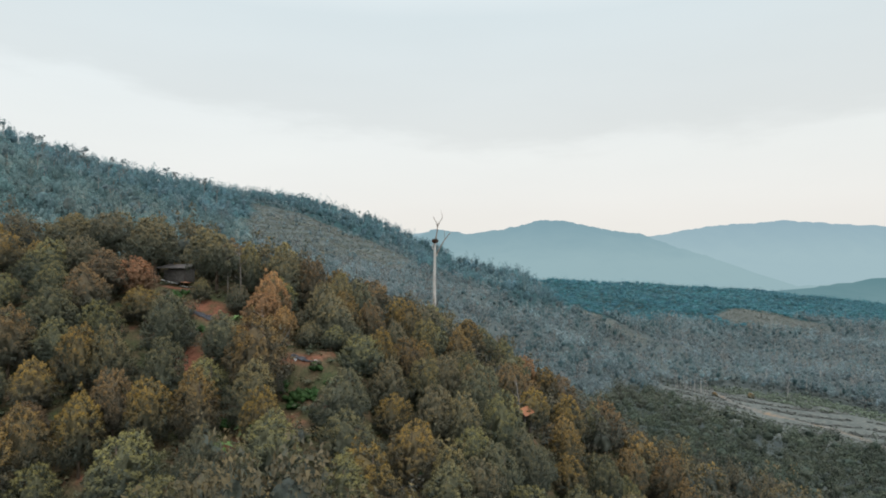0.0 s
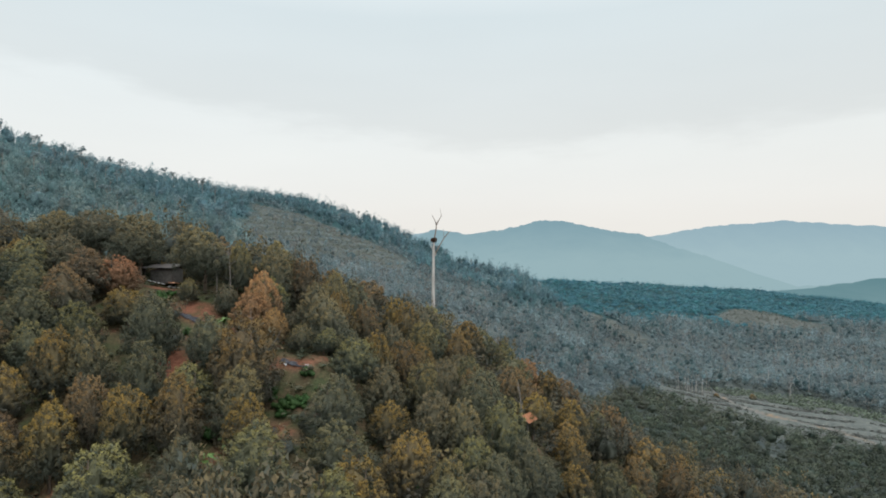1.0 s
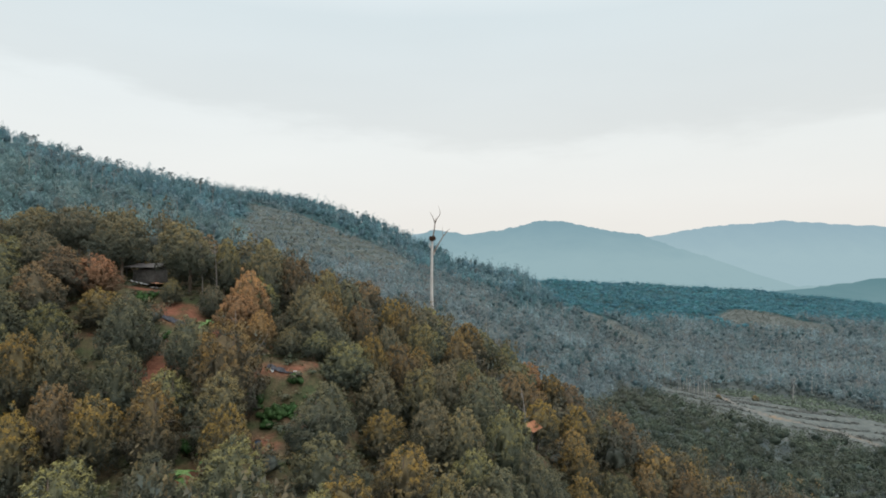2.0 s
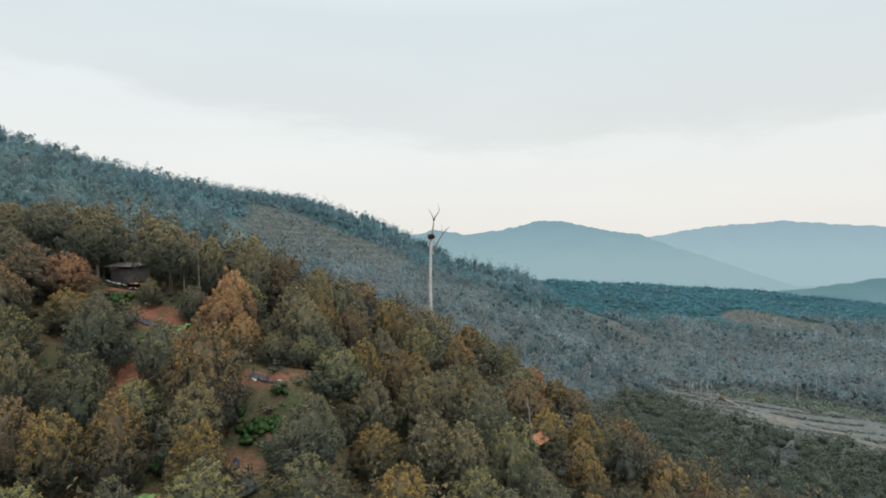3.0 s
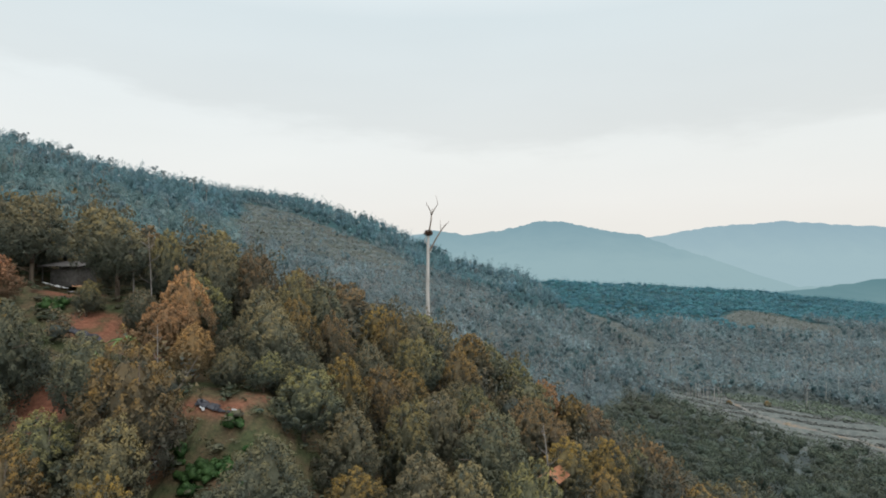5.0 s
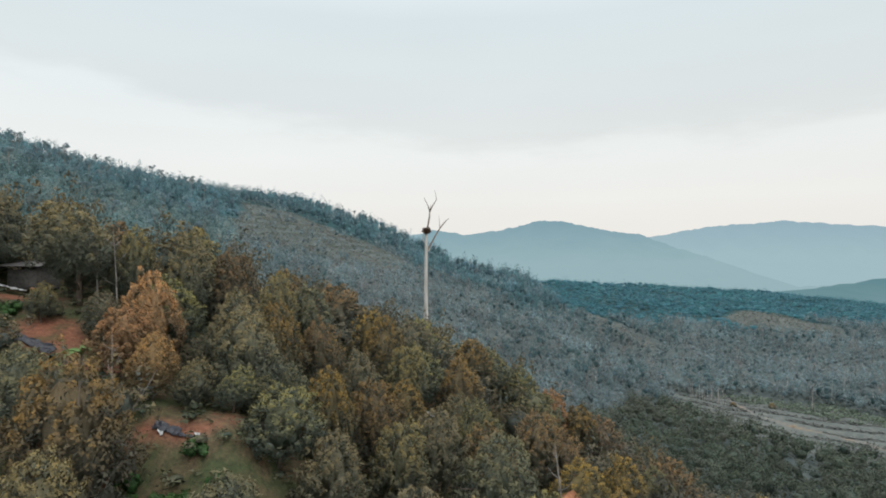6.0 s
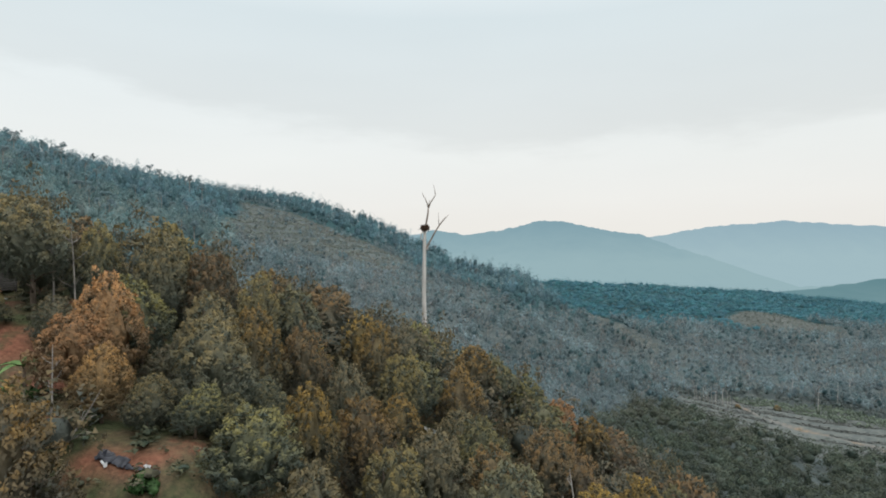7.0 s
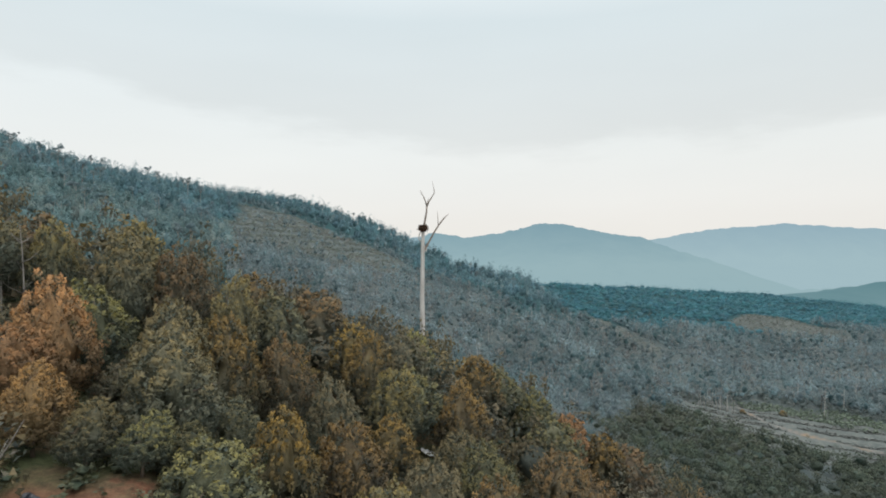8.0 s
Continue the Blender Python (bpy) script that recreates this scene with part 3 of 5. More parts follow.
def orchard_tree(seed, count, per, size, level=3, leaf=None, skirt=1.4, name="orchard_tree"):
    """About 9 m high with a crown of 3.7 m radius: trunk with limbs, a domed crown of upright leaf tufts round a darker inside."""
    rng = np.random.default_rng(seed)
    root = new(name)
    fat, ph = rng.uniform(1.25, 2.3), rng.uniform(0, 6.28, 3)
    lean = rng.normal(size=2) * 0.22

    def dome(lev, ang):
        lobed = 1 + 0.10 * np.sin(3 * ang + ph[0] + 3 * lev) + 0.09 * np.sin(5 * ang + ph[1] - 4 * lev)
        return 3.15 * np.sqrt(np.clip(1 - lev ** fat, 0, 1)) * np.clip(0.5 + lev * 1.7, 0, 1) * lobed

    lev = rng.uniform(0, 1, count * 3)
    lev = np.sort(lev[rng.uniform(0, 1, count * 3) < 0.25 + 0.75 * np.sqrt(np.clip(1 - lev ** fat, 0, 1))][:count])
    n = len(lev)
    ang = np.arange(n) * 2.39996 + rng.uniform(-0.5, 0.5, n)
    rad = dome(lev, ang) * rng.uniform(0.74, 1.06, n)
    out = np.stack([np.cos(ang), np.sin(ang), 0 * ang], -1)
    centres = out * rad[:, None] + np.stack([lean[0] * lev * 3, lean[1] * lev * 3, skirt + lev * (7.9 - skirt) + rng.normal(size=n) * 0.2 + 0.35 * np.sin(2 * ang + ph[2]) * lev], -1)
    axes = out * (0.95 - 0.75 * lev)[:, None] + np.array([0, 0, 0.8]) + rng.normal(size=(n, 3)) * 0.16
    wide = rng.uniform(0.30, 0.56, n) * (1.12 - 0.3 * lev)
    # lit-top colour grows with height in the crown
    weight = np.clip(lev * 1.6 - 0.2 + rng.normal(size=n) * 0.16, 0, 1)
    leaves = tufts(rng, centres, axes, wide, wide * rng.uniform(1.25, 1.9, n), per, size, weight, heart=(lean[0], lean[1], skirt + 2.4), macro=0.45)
    v, f = sphere_points(level)
    lv = (v[:, 2] + 1) / 2
    av = np.arctan2(v[:, 1], v[:, 0])
    rv = dome(lv, av) * 0.52 * np.clip(np.hypot(v[:, 0], v[:, 1]) / 0.6, 0, 1) * rng.uniform(0.78, 1.12, len(v))
    core = np.stack([np.cos(av) * rv + lean[0] * lv * 3, np.sin(av) * rv + lean[1] * lv * 3, skirt + 0.3 + lv * (7.0 - skirt)], -1)
    # the inner mass gets less of the lit-top colour
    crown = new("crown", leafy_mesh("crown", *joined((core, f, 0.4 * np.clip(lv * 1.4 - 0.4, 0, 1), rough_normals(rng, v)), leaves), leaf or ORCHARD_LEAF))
    crown.parent = root
    bm = bmesh.new()
    tube(bm, [(0, 0, -0.8), (0.05, 0, 1.2), (0, 0.06, 4), (0, 0, 7.2)], [0.26, 0.19, 0.14, 0.04])
    for k in range(5):
        a, z = 2 * math.pi * k / 5 + rng.uniform(-0.4, 0.4), 1.2 + 0.8 * k
        tube(bm, [(0, 0, z), (1.1 * math.cos(a), 1.1 * math.sin(a), z + 0.6), (2.6 * math.cos(a), 2.6 * math.sin(a), z + 0.9)], [0.09, 0.06, 0.02], 5)
    part("trunk", bm, BARK, root)
    return root


def settle(moulds, poses):
    """Set a copy of the moulds, in turn, at every pose. Each mould itself takes one of the poses."""
    made = []
    for k, m in enumerate(poses):
        mould = moulds[k % len(moulds)]
        if k >= len(moulds):
            made.append(copy_thing(mould, m))
    for mould, m in zip(moulds, poses):
        mould.matrix_basis = m
        made.append(mould)
    return made


def spread(rng, x0, x1, y0, y1, gap, jitter=0.35):
    """Points on a jittered staggered grid."""
    pts = []
    for j, y in enumerate(np.arange(y0, y1, gap * 0.87)):
        for x in np.arange(x0 + (j % 2) * gap / 2, x1, gap):
            pts.append((x, y))
    return np.array(pts) + rng.uniform(-jitter, jitter, (len(pts), 2)) * gap


# ---- orchard on the spur ----
# trees that stand out: x, y, height of the top over the valley datum, crown radius, look (O lit tops painted orange, G
# olive, D dark and grey, R rusty all over)
CREST = [(-60.5, 97, 146.3, 4.6, "D"), (-52.5, 96, 146.4, 4.2, "D"), (-43.8, 91, 145.6, 4.4, "D"), (-34, 90, 143.6, 4.3, "G"), (-30.2, 92, 141.6, 2.4, "D"), (-25.9, 98.5, 141.4, 3.7, "D"),
         (-24.6, 93.2, 140.4, 2.9, "D"), (-20.6, 94.5, 139.2, 3.2, "O"), (-17, 94, 137.2, 2.6, "D"), (-18.6, 108.6, 136.5, 3.1, "O"), (-12.8, 111, 134.5, 4, "O"), (-17.4, 85, 135.8, 3.3, "D"),
         (-13.8, 86.4, 134.5, 2.6, "O"), (-10.4, 89.8, 132.9, 2.7, "O"), (-7.6, 101.5, 132.1, 2.8, "O"), (-5.8, 96.5, 131.8, 2.7, "O"), (-3.6, 104, 131, 3.4, "D"), (-2.0, 110, 130.5, 2.3, "G")]
UPPER = [(-46.1, 81.7, 138.9, 4.2, "O"), (-42.3, 83, 139.3, 2.9, "R"), (-56.6, 84.3, 141.7, 3.7, "G"), (-51.8, 87, 142.2, 3.5, "D"), (-33.1, 71.8, 135.4, 3.3, "G"), (-46.4, 71.2, 136, 3.5, "G"),
         (-23.5, 82.6, 137.3, 2.9, "R"), (-23.9, 78.6, 134.8, 2.9, "R"), (-20.3, 67, 133.3, 3.9, "O"), (-14, 78.5, 134.7, 3.1, "D"), (-8.1, 78.6, 130.1, 2.6, "O"), (-12.8, 76, 129.0, 1.9, "G"),
         (-10.4, 73.2, 129.9, 3, "G"), (-20.2, 75.8, 132.9, 2.0, "R"), (-4.1, 81.6, 128.5, 2.9, "O"), (-6.4, 87.2, 129.9, 2.5, "D"), (-3.4, 93.6, 129.7, 2.9, "D"), (-38.5, 77.5, 135.6, 3.1, "O")]
LOWER = [(-30.6, 64.9, 130.9, 3, "G"), (-35.7, 64.9, 132.4, 2.6, "D"), (-39.4, 64.3, 132.3, 2.6, "O"), (-33.3, 60.3, 128.6, 2.6, "O"), (-29.3, 59.6, 127.9, 2.7, "O"), (-24.7, 60.3, 128.4, 2.8, "O"),
         (-34.3, 56.3, 127, 2.6, "O"), (-37.6, 54.2, 126.3, 2.6, "O"), (-17.2, 57.6, 127.2, 2.5, "O"), (-14.8, 50.4, 126.6, 3.4, "G"), (-11.2, 62, 128, 3.3, "G"), (-8.6, 55.4, 125.5, 3.5, "G"),
         (-28.7, 52.6, 124.3, 3.5, "G"), (-21.7, 53.2, 124.6, 2.6, "G"), (-20.6, 62.6, 128.7, 2.9, "D"), (-6.9, 70.9, 127.5, 2.9, "D"), (-3.2, 58.7, 123.5, 2.7, "O"), (0.4, 57.6, 121.8, 2.3, "D")]
SHOULDER = [(4.9, 110.5, 127.4, 3.5, "O"), (2.8, 97, 127.5, 2.8, "O"), (8, 113.5, 125.4, 3.5, "G"), (4, 76.4, 125.6, 3.5, "G"), (12, 106, 122, 3.6, "G"), (22.3, 114, 116.2, 3.9, "O"),
            (20.2, 97, 116.8, 3.4, "O"), (0.2, 81.8, 126.2, 2.8, "D"), (6.6, 70.6, 123.8, 2.9, "G"), (9.8, 66.6, 120.6, 2.7, "G"), (17.8, 84.2, 115.6, 3.3, "O"), (34.7, 104.7, 108.4, 4, "O"),
            (22.2, 82, 112.3, 3, "G"), (6.4, 63.2, 120, 2.7, "G"), (2.4, 69, 124.3, 2.8, "D"), (-1, 69.2, 124.8, 2.8, "D"), (-2.6, 76.4, 126.8, 2.8, "D"), (10.8, 111.8, 123.3, 2.9, "G")]
LOW_END = [(15.2, 112.6, 120, 2.9, "R"), (18.9, 113.2, 118, 3.1, "O"), (9.7, 93.2, 122.6, 3, "O"), (13.6, 95.2, 120.3, 3.1, "O"), (3.7, 86.8, 125.3, 2.9, "G"), (29.6, 109, 113.4, 4, "O"),
           (25.6, 104, 113.4, 3, "G"), (36, 97, 106.6, 3.4, "O"), (43, 112, 103, 3.6, "O"), (29, 92, 109.6, 3.1, "O"), (52, 116, 99, 3.5, "O"), (6.1, 128, 122.8, 4, "G")]
# saplings: x, y, height, crown radius, look
YOUNG = [(-47, 96.5, 6, 2.8, "D"), (-36.5, 94.5, 5.5, 2.4, "D"), (-57, 92, 6, 2.8, "D"), (-31, 94.5, 5.5, 2.5, "D"), (-39.8, 58.4, 4.5, 2.2, "O"), (-20.5, 84.4, 4.6, 2.2, "D"), (-12, 82, 5, 2.2, "G"), (-26, 84, 4.6, 2.1, "D"),
         (-34.6, 85.4, 3.8, 1.6, "D"), (-29, 85.5, 5, 2.0, "D"), (-11.4, 67.4, 3.6, 1.7, "G"), (-16.9, 74.8, 3.6, 1.8, "D"), (-13.9, 74.4, 3.2, 1.6, "G")]
# places kept free of trees: the bench and its bank, the yard by the shed, the barrel, openings down to the soil
FREE = BARE + [(-29.5, 79, 4.5), (9.6, 78.5, 4), (-17.5, 71.4, 3), (-18, 67.5, 3.5), (-14.8, 67.2, 4), (-16.2, 62, 3.5), (-41, 92, 9), (-39, 88, 6), (-37.6, 84, 6), (-42, 96, 6), (-1.8, 128, 3), (-0.3, 97.5, 0.6), (-22, 74.5, 3), (11, 82.3, 2)]
TALL = 4
rng = np.random.default_rng(7)
spots = []
for x, y, top, r, kind in CREST + UPPER + LOWER + SHOULDER + LOW_END:
    spots.append((x, y, max(top - float(ground_z(x, y)), 1.7 * r), r, kind))
spots += YOUNG
outer = []
for x, y in spread(rng, -100, 92, 26, 140, 4.7):
    r = rng.uniform(2.4, 3.4)
    if y > 134 or abs(x) > 0.78 * y + 8 or y < 34 - 0.1 * x or float(orchard_mask(x, y)) < 0.35:
        continue
    if any(math.hypot(x - a, y - b) < 0.66 * (r + q) for a, b, _, q, _ in spots) or any(math.hypot(x - a, y - b) < 0.66 * (r + 3) for a, b in outer) or any(math.hypot(x - a, y - b) < 0.45 * q + 1.5 for a, b, q in FREE):
        continue
    if y > 100 or abs(x) > 0.72 * y + 6 or y < 44:
        outer.append((x, y))
    else:
        spots.append((x, y, r * rng.uniform(2.2, 2.6), r, rng.choice(["O", "O", "G", "G", "D"])))
fill = []
for x, y in spread(rng, -100, 92, 34, 134, 3.4):
    r = rng.uniform(1.7, 2.5)
    if abs(x) > 0.78 * y + 8 or y < 36 - 0.1 * x or float(orchard_mask(x, y)) < 0.4:
        continue
    if any(math.hypot(x - a, y - b) < 0.72 * (r + q) for a, b, _, q, _ in spots) or any(math.hypot(x - a, y - b) < 0.3 * q + 1.3 for a, b, q in FREE):
        continue
    if not any(math.hypot(x - a, y - b) < 3.0 for a, b in fill):
        fill.append((x, y))
LOOKS = {"O": (ORCHARD_LEAF, "durian tree with olive leaves, its lit top painted rusty orange"), "G": (OLIVE_LEAF, "durian tree with dense olive-green domed crown"),
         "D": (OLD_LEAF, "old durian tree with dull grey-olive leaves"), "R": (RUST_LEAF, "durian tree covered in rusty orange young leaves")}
# near, middle and far: tufts, leaves in a tuft, size of a leaf spray
GRADES = [(310, 40, 0.16, 3), (280, 36, 0.18, 3), (180, 22, 0.29, 3)]
stands = {}
for k, (x, y, h, r, kind) in enumerate(spots):
    m = pose(x, y, float(ground_z(x, y)), rng.uniform(-3, 3), rng.uniform(-3, 3), rng.uniform(0, 360)) @ Matrix.Diagonal((r / 3.6, r / 3.6, h / 8.9, 1))
    grade = 0 if y < 68 else 1 if y < 98 else 2
    stands.setdefault("tall" if k < TALL else (kind, grade), []).append(m)
for key, poses_ in stands.items():
    if key == "tall":
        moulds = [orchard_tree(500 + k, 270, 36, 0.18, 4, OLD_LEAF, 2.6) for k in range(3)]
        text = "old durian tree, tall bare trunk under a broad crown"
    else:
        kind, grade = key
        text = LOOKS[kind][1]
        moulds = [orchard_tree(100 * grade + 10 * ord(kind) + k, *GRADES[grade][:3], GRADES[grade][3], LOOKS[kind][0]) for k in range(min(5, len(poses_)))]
    for tree in settle(moulds, poses_):
        tagged(tree, text, "tree", "orchard trees on the spur")


# ---- woods: joined leaf clumps ----
def woods(name, pts, zs, height, width, per_tree, leaf, material, label, seed, level=2, low=0.56, category="woods", lobes=11, spread_=0.22, core_share=0.72, jumble=0.5, ragged=0.1, lump=(0.13, 0.22), upright=1.0, calm=0.0):
    """A wood as one joined mesh: every tree has an uneven crown of leaf sprays round a small inner mass. calm: how evenly the far canopy is shaded."""
    rng = np.random.default_rng(seed)
    n = len(pts)
    h, w, a = height * rng.uniform(0.6, 1.3, n), width * rng.uniform(0.65, 1.35, n), rng.uniform(0, 6.28, n)
    tint = np.clip(rng.uniform(0, 1, n) * 0.8 + 0.1 + 0.3 * rough(pts[:, 0], pts[:, 1], 70, 2, seed), 0, 1)
    vs, fs, ts, ids, qs = [], [], [], [], []
    at = 0
    for k in range(8):
        c = rng.normal(size=(lobes, 3)) * np.array([spread_, spread_, 0.17]) + np.array([0, 0, low])
        lobe = rng.uniform(*lump, lobes)
        v, f = sphere_points(level)
        inner = np.array([0, 0, low - 0.06]) + v * np.array([0.30, 0.30, 0.26]) * core_share * rng.uniform(1 - ragged, 1 + ragged, (len(v), 1))
        v, f, t, q = joined((inner, f, 0 * v[:, 0], rough_normals(rng, v)), tufts(rng, c, (c - np.array([0, 0, low - 0.25])) + np.array([0, 0, 0.15]), lobe, lobe * upright, max(per_tree // lobes, 3), leaf, None, jumble, 0.75, (0, 0, low - 0.2), 0.4))
        sel = np.arange(n) % 8 == k
        m = int(sel.sum())
        ca, sa, ww, hh = np.cos(a[sel])[:, None], np.sin(a[sel])[:, None], w[sel][:, None], h[sel][:, None]
        x, y, z = v[None, :, 0], v[None, :, 1], v[None, :, 2]
        vs.append(np.stack([(x * ca - y * sa) * ww + pts[sel][:, 0][:, None], (x * sa + y * ca) * ww + pts[sel][:, 1][:, None], z * hh + zs[sel][:, None]], -1).reshape(-1, 3))
        q = np.stack([(q[None, :, 0] * ca - q[None, :, 1] * sa) / ww, (q[None, :, 0] * sa + q[None, :, 1] * ca) / ww, q[None, :, 2] / hh], -1).reshape(-1, 3)
        # pull normals alike: flat shading stands in for haze over far canopy
        q = (1 - calm) * q / np.linalg.norm(q, axis=1, keepdims=True) + calm * np.array([0, -0.45, 0.85])
        qs.append(q / np.linalg.norm(q, axis=1, keepdims=True))
        fs.append((f[None] + (np.arange(m) * len(v))[:, None, None]).reshape(-1, 3) + at)
        ts.append(np.tile(t, m))
        ids.append(np.repeat(tint[sel], len(v)))
        at += m * len(v)
    me = leafy_mesh(name, np.concatenate(vs), np.concatenate(fs), np.concatenate(ts), np.concatenate(qs), material)
    me.attributes.new("tree", "FLOAT", "POINT").data.foreach_set("value", np.concatenate(ids).astype(np.float32))
    return tagged(new(name, me), label, category, kind="stuff")


def twiggy_woods(name, pts, zs, height, width, per_tree, material, label, seed):
    """Half-bare trees as one joined mesh: a thin trunk and a fan of slender upright sprays each."""
    rng = np.random.default_rng(seed)
    n = len(pts)
    h, w, a = height * rng.uniform(0.65, 1.3, n), width * rng.uniform(0.65, 1.35, n), rng.uniform(0, 6.28, n)
    tint = np.clip(rng.uniform(0, 1, n) * 0.6 + 0.2 + 0.45 * rough(pts[:, 0], pts[:, 1], 60, 2, seed), 0, 1)
    vs, ts, ids, qs = [], [], [], []
    for k in range(10):
        c = rng.normal(size=(7, 3)) * np.array([0.2, 0.2, 0.17]) + np.array([0, 0, 0.58])
        pick = rng.integers(0, 7, per_tree)
        p = c[pick] + rng.normal(size=(per_tree, 3)) * np.array([0.12, 0.12, 0.09])
        way = (p - np.array([0, 0, 0.25])) * np.array([0.8, 0.8, 1]) + rng.normal(size=(per_tree, 3)) * 0.22
        way /= np.linalg.norm(way, axis=1, keepdims=True)
        side = np.cross(way, rng.normal(size=(per_tree, 3)))
        side /= np.linalg.norm(side, axis=1, keepdims=True)
        ln = rng.uniform(0.07, 0.15, (per_tree, 1))
        spray = np.stack([p - side * ln * 0.34, p + side * ln * 0.34, p + way * ln], 1)
        trunk = np.array([[(-0.035, 0, -0.03), (0.035, 0, -0.03), (0, 0, 0.85)], [(0, -0.035, -0.03), (0, 0.035, -0.03), (0, 0, 0.85)]])
        face = (p - np.array([0, 0, 0.5])) / np.array([0.35, 0.35, 0.3]) + np.array([0, -0.5, 0.9]) + rng.normal(size=(per_tree, 3)) * 0.12
        face /= np.linalg.norm(face, axis=1, keepdims=True)
        away = np.sum(np.cross(spray[:, 1] - spray[:, 0], spray[:, 2] - spray[:, 0]) * face, 1) < 0
        spray[away] = spray[away][:, ::-1]
        v = np.concatenate([spray, trunk]).reshape(-1, 3)
        q = np.concatenate([np.repeat(face, 3, 0), np.tile([[0, -0.9, 0.44]], (6, 1))])
        # sprays take lit-top colour with height, trunks none
        tip = np.concatenate([np.repeat(np.clip((p[:, 2] - 0.5) * 2, 0, 1), 3), np.zeros(6)])
        sel = np.arange(n) % 10 == k
        m = int(sel.sum())
        ca, sa, ww, hh = np.cos(a[sel])[:, None], np.sin(a[sel])[:, None], w[sel][:, None], h[sel][:, None]
        x, y, z = v[None, :, 0], v[None, :, 1], v[None, :, 2]
        vs.append(np.stack([(x * ca - y * sa) * ww + pts[sel][:, 0][:, None], (x * sa + y * ca) * ww + pts[sel][:, 1][:, None], z * hh + zs[sel][:, None]], -1).reshape(-1, 3))
        qs.append(np.stack([q[None, :, 0] * ca - q[None, :, 1] * sa, q[None, :, 0] * sa + q[None, :, 1] * ca, q[None, :, 2] + 0 * sa], -1).reshape(-1, 3))
        ts.append(np.tile(tip, m))
        ids.append(np.repeat(tint[sel], len(v)))
    verts = np.concatenate(vs)
    me = leafy_mesh(name, verts, np.arange(len(verts)).reshape(-1, 3), np.concatenate(ts), np.concatenate(qs), material)
    me.attributes.new("tree", "FLOAT", "POINT").data.foreach_set("value", np.concatenate(ids).astype(np.float32))
    return tagged(new(name, me), label, "woods", kind="stuff")


def scatter(seed, x0, x1, y0, y1, gap, where):
    r = np.random.default_rng(seed)
    p = spread(r, x0, x1, y0, y1, gap, 0.6)
    p = p[where(p[:, 0], p[:, 1]) > r.uniform(0, 1, len(p))]
    return p, ground_z(p[:, 0], p[:, 1])


def thicket_mask(x, y):
    """Mixed thicket on the near valley floor, between the spur and the field."""
    return oval(x, y, 182, 265, 128, 150, 0, 4.0)


def rubber_mask(x, y):
    return seen_side(x, y) * (cleared_mask(x, y) < 0.2) * (orchard_mask(x, y) < 0.25) * (1 - forest_mask(x, y)) * (1 - 0.93 * open_slope(x, y)) * (1 - thicket_mask(x, y))


p = np.array(fill)
woods("young_orchard_trees", p, ground_z(p[:, 0], p[:, 1]) - 0.6, 4.2, 5.0, 480, 0.05, FILL_LEAF, "young durian trees filling the gaps between old ones", 29, 2, low=0.5, category="orchard", lobes=30, core_share=0.6, ragged=0.2, lump=(0.1, 0.16), upright=1.4)
p = np.array(outer)
woods("outer_orchard_trees", p, ground_z(p[:, 0], p[:, 1]) - 0.4, 8.4, 7.4, 800, 0.045, FILL_LEAF, "durian trees along the far edge of the orchard", 61, 2, low=0.52, category="orchard", lobes=34, core_share=0.65, ragged=0.2, lump=(0.1, 0.16), upright=1.4)
p, z = scatter(21, -420, 120, 140, 640, 6.0, lambda x, y: rubber_mask(x, y) * (y < 450))
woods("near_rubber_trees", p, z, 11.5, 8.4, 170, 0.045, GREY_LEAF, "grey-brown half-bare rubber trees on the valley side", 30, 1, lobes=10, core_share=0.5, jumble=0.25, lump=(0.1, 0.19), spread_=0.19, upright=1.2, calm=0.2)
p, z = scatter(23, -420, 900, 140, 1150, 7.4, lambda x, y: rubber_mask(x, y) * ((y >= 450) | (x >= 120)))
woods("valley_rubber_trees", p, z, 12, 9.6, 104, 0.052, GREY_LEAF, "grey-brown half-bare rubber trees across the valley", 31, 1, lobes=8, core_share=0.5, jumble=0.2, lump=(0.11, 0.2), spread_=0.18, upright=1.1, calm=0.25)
p, z = scatter(29, -420, 700, 140, 900, 22, rubber_mask)
twiggy_woods("leafless_rubber_trees", p, z, 15, 8, 40, PALE_TWIG, "pale leafless rubber trees scattered over the valley", 38)
p, z = scatter(22, -1000, 1500, 180, 1500, 12.4, lambda x, y: forest_mask(x, y) * seen_side(x, y) * (x < 140))
tall = (z + 26 > EYE + 0.02 * p[:, 1]) | (p[:, 0] > -0.36 * p[:, 1])
p, z = p[tall], z[tall]
lower = p[:, 1] < 640
woods("ridge_forest", p[lower], z[lower] - 3, 23, 16, 300, 0.036, LOW_RIDGE_LEAF, "dark green-grey rainforest on the lower ridge, thinly tinted with haze", 39, 2, lobes=14, core_share=0.6, jumble=0.25, ragged=0.2, lump=(0.11, 0.2), spread_=0.19, calm=0.1)
woods("ridge_forest", p[~lower], z[~lower] - 3, 23.5, 15.5, 180, 0.042, RIDGE_LEAF, "dark rainforest along the ridge, tinted haze blue", 32, 2, lobes=11, core_share=0.6, jumble=0.2, ragged=0.2, lump=(0.12, 0.21), spread_=0.19, calm=0.2)
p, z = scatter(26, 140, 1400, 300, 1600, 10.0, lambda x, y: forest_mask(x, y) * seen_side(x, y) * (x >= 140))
woods("valley_forest", p, z, 9, 14, 30, 0.08, HAZE_TEAL_LEAF, "forest on the low ridge across the valley, tinted haze teal", 33, 1, lobes=6, core_share=0.84, jumble=0.25, ragged=0.04, lump=(0.17, 0.28), calm=0.5)
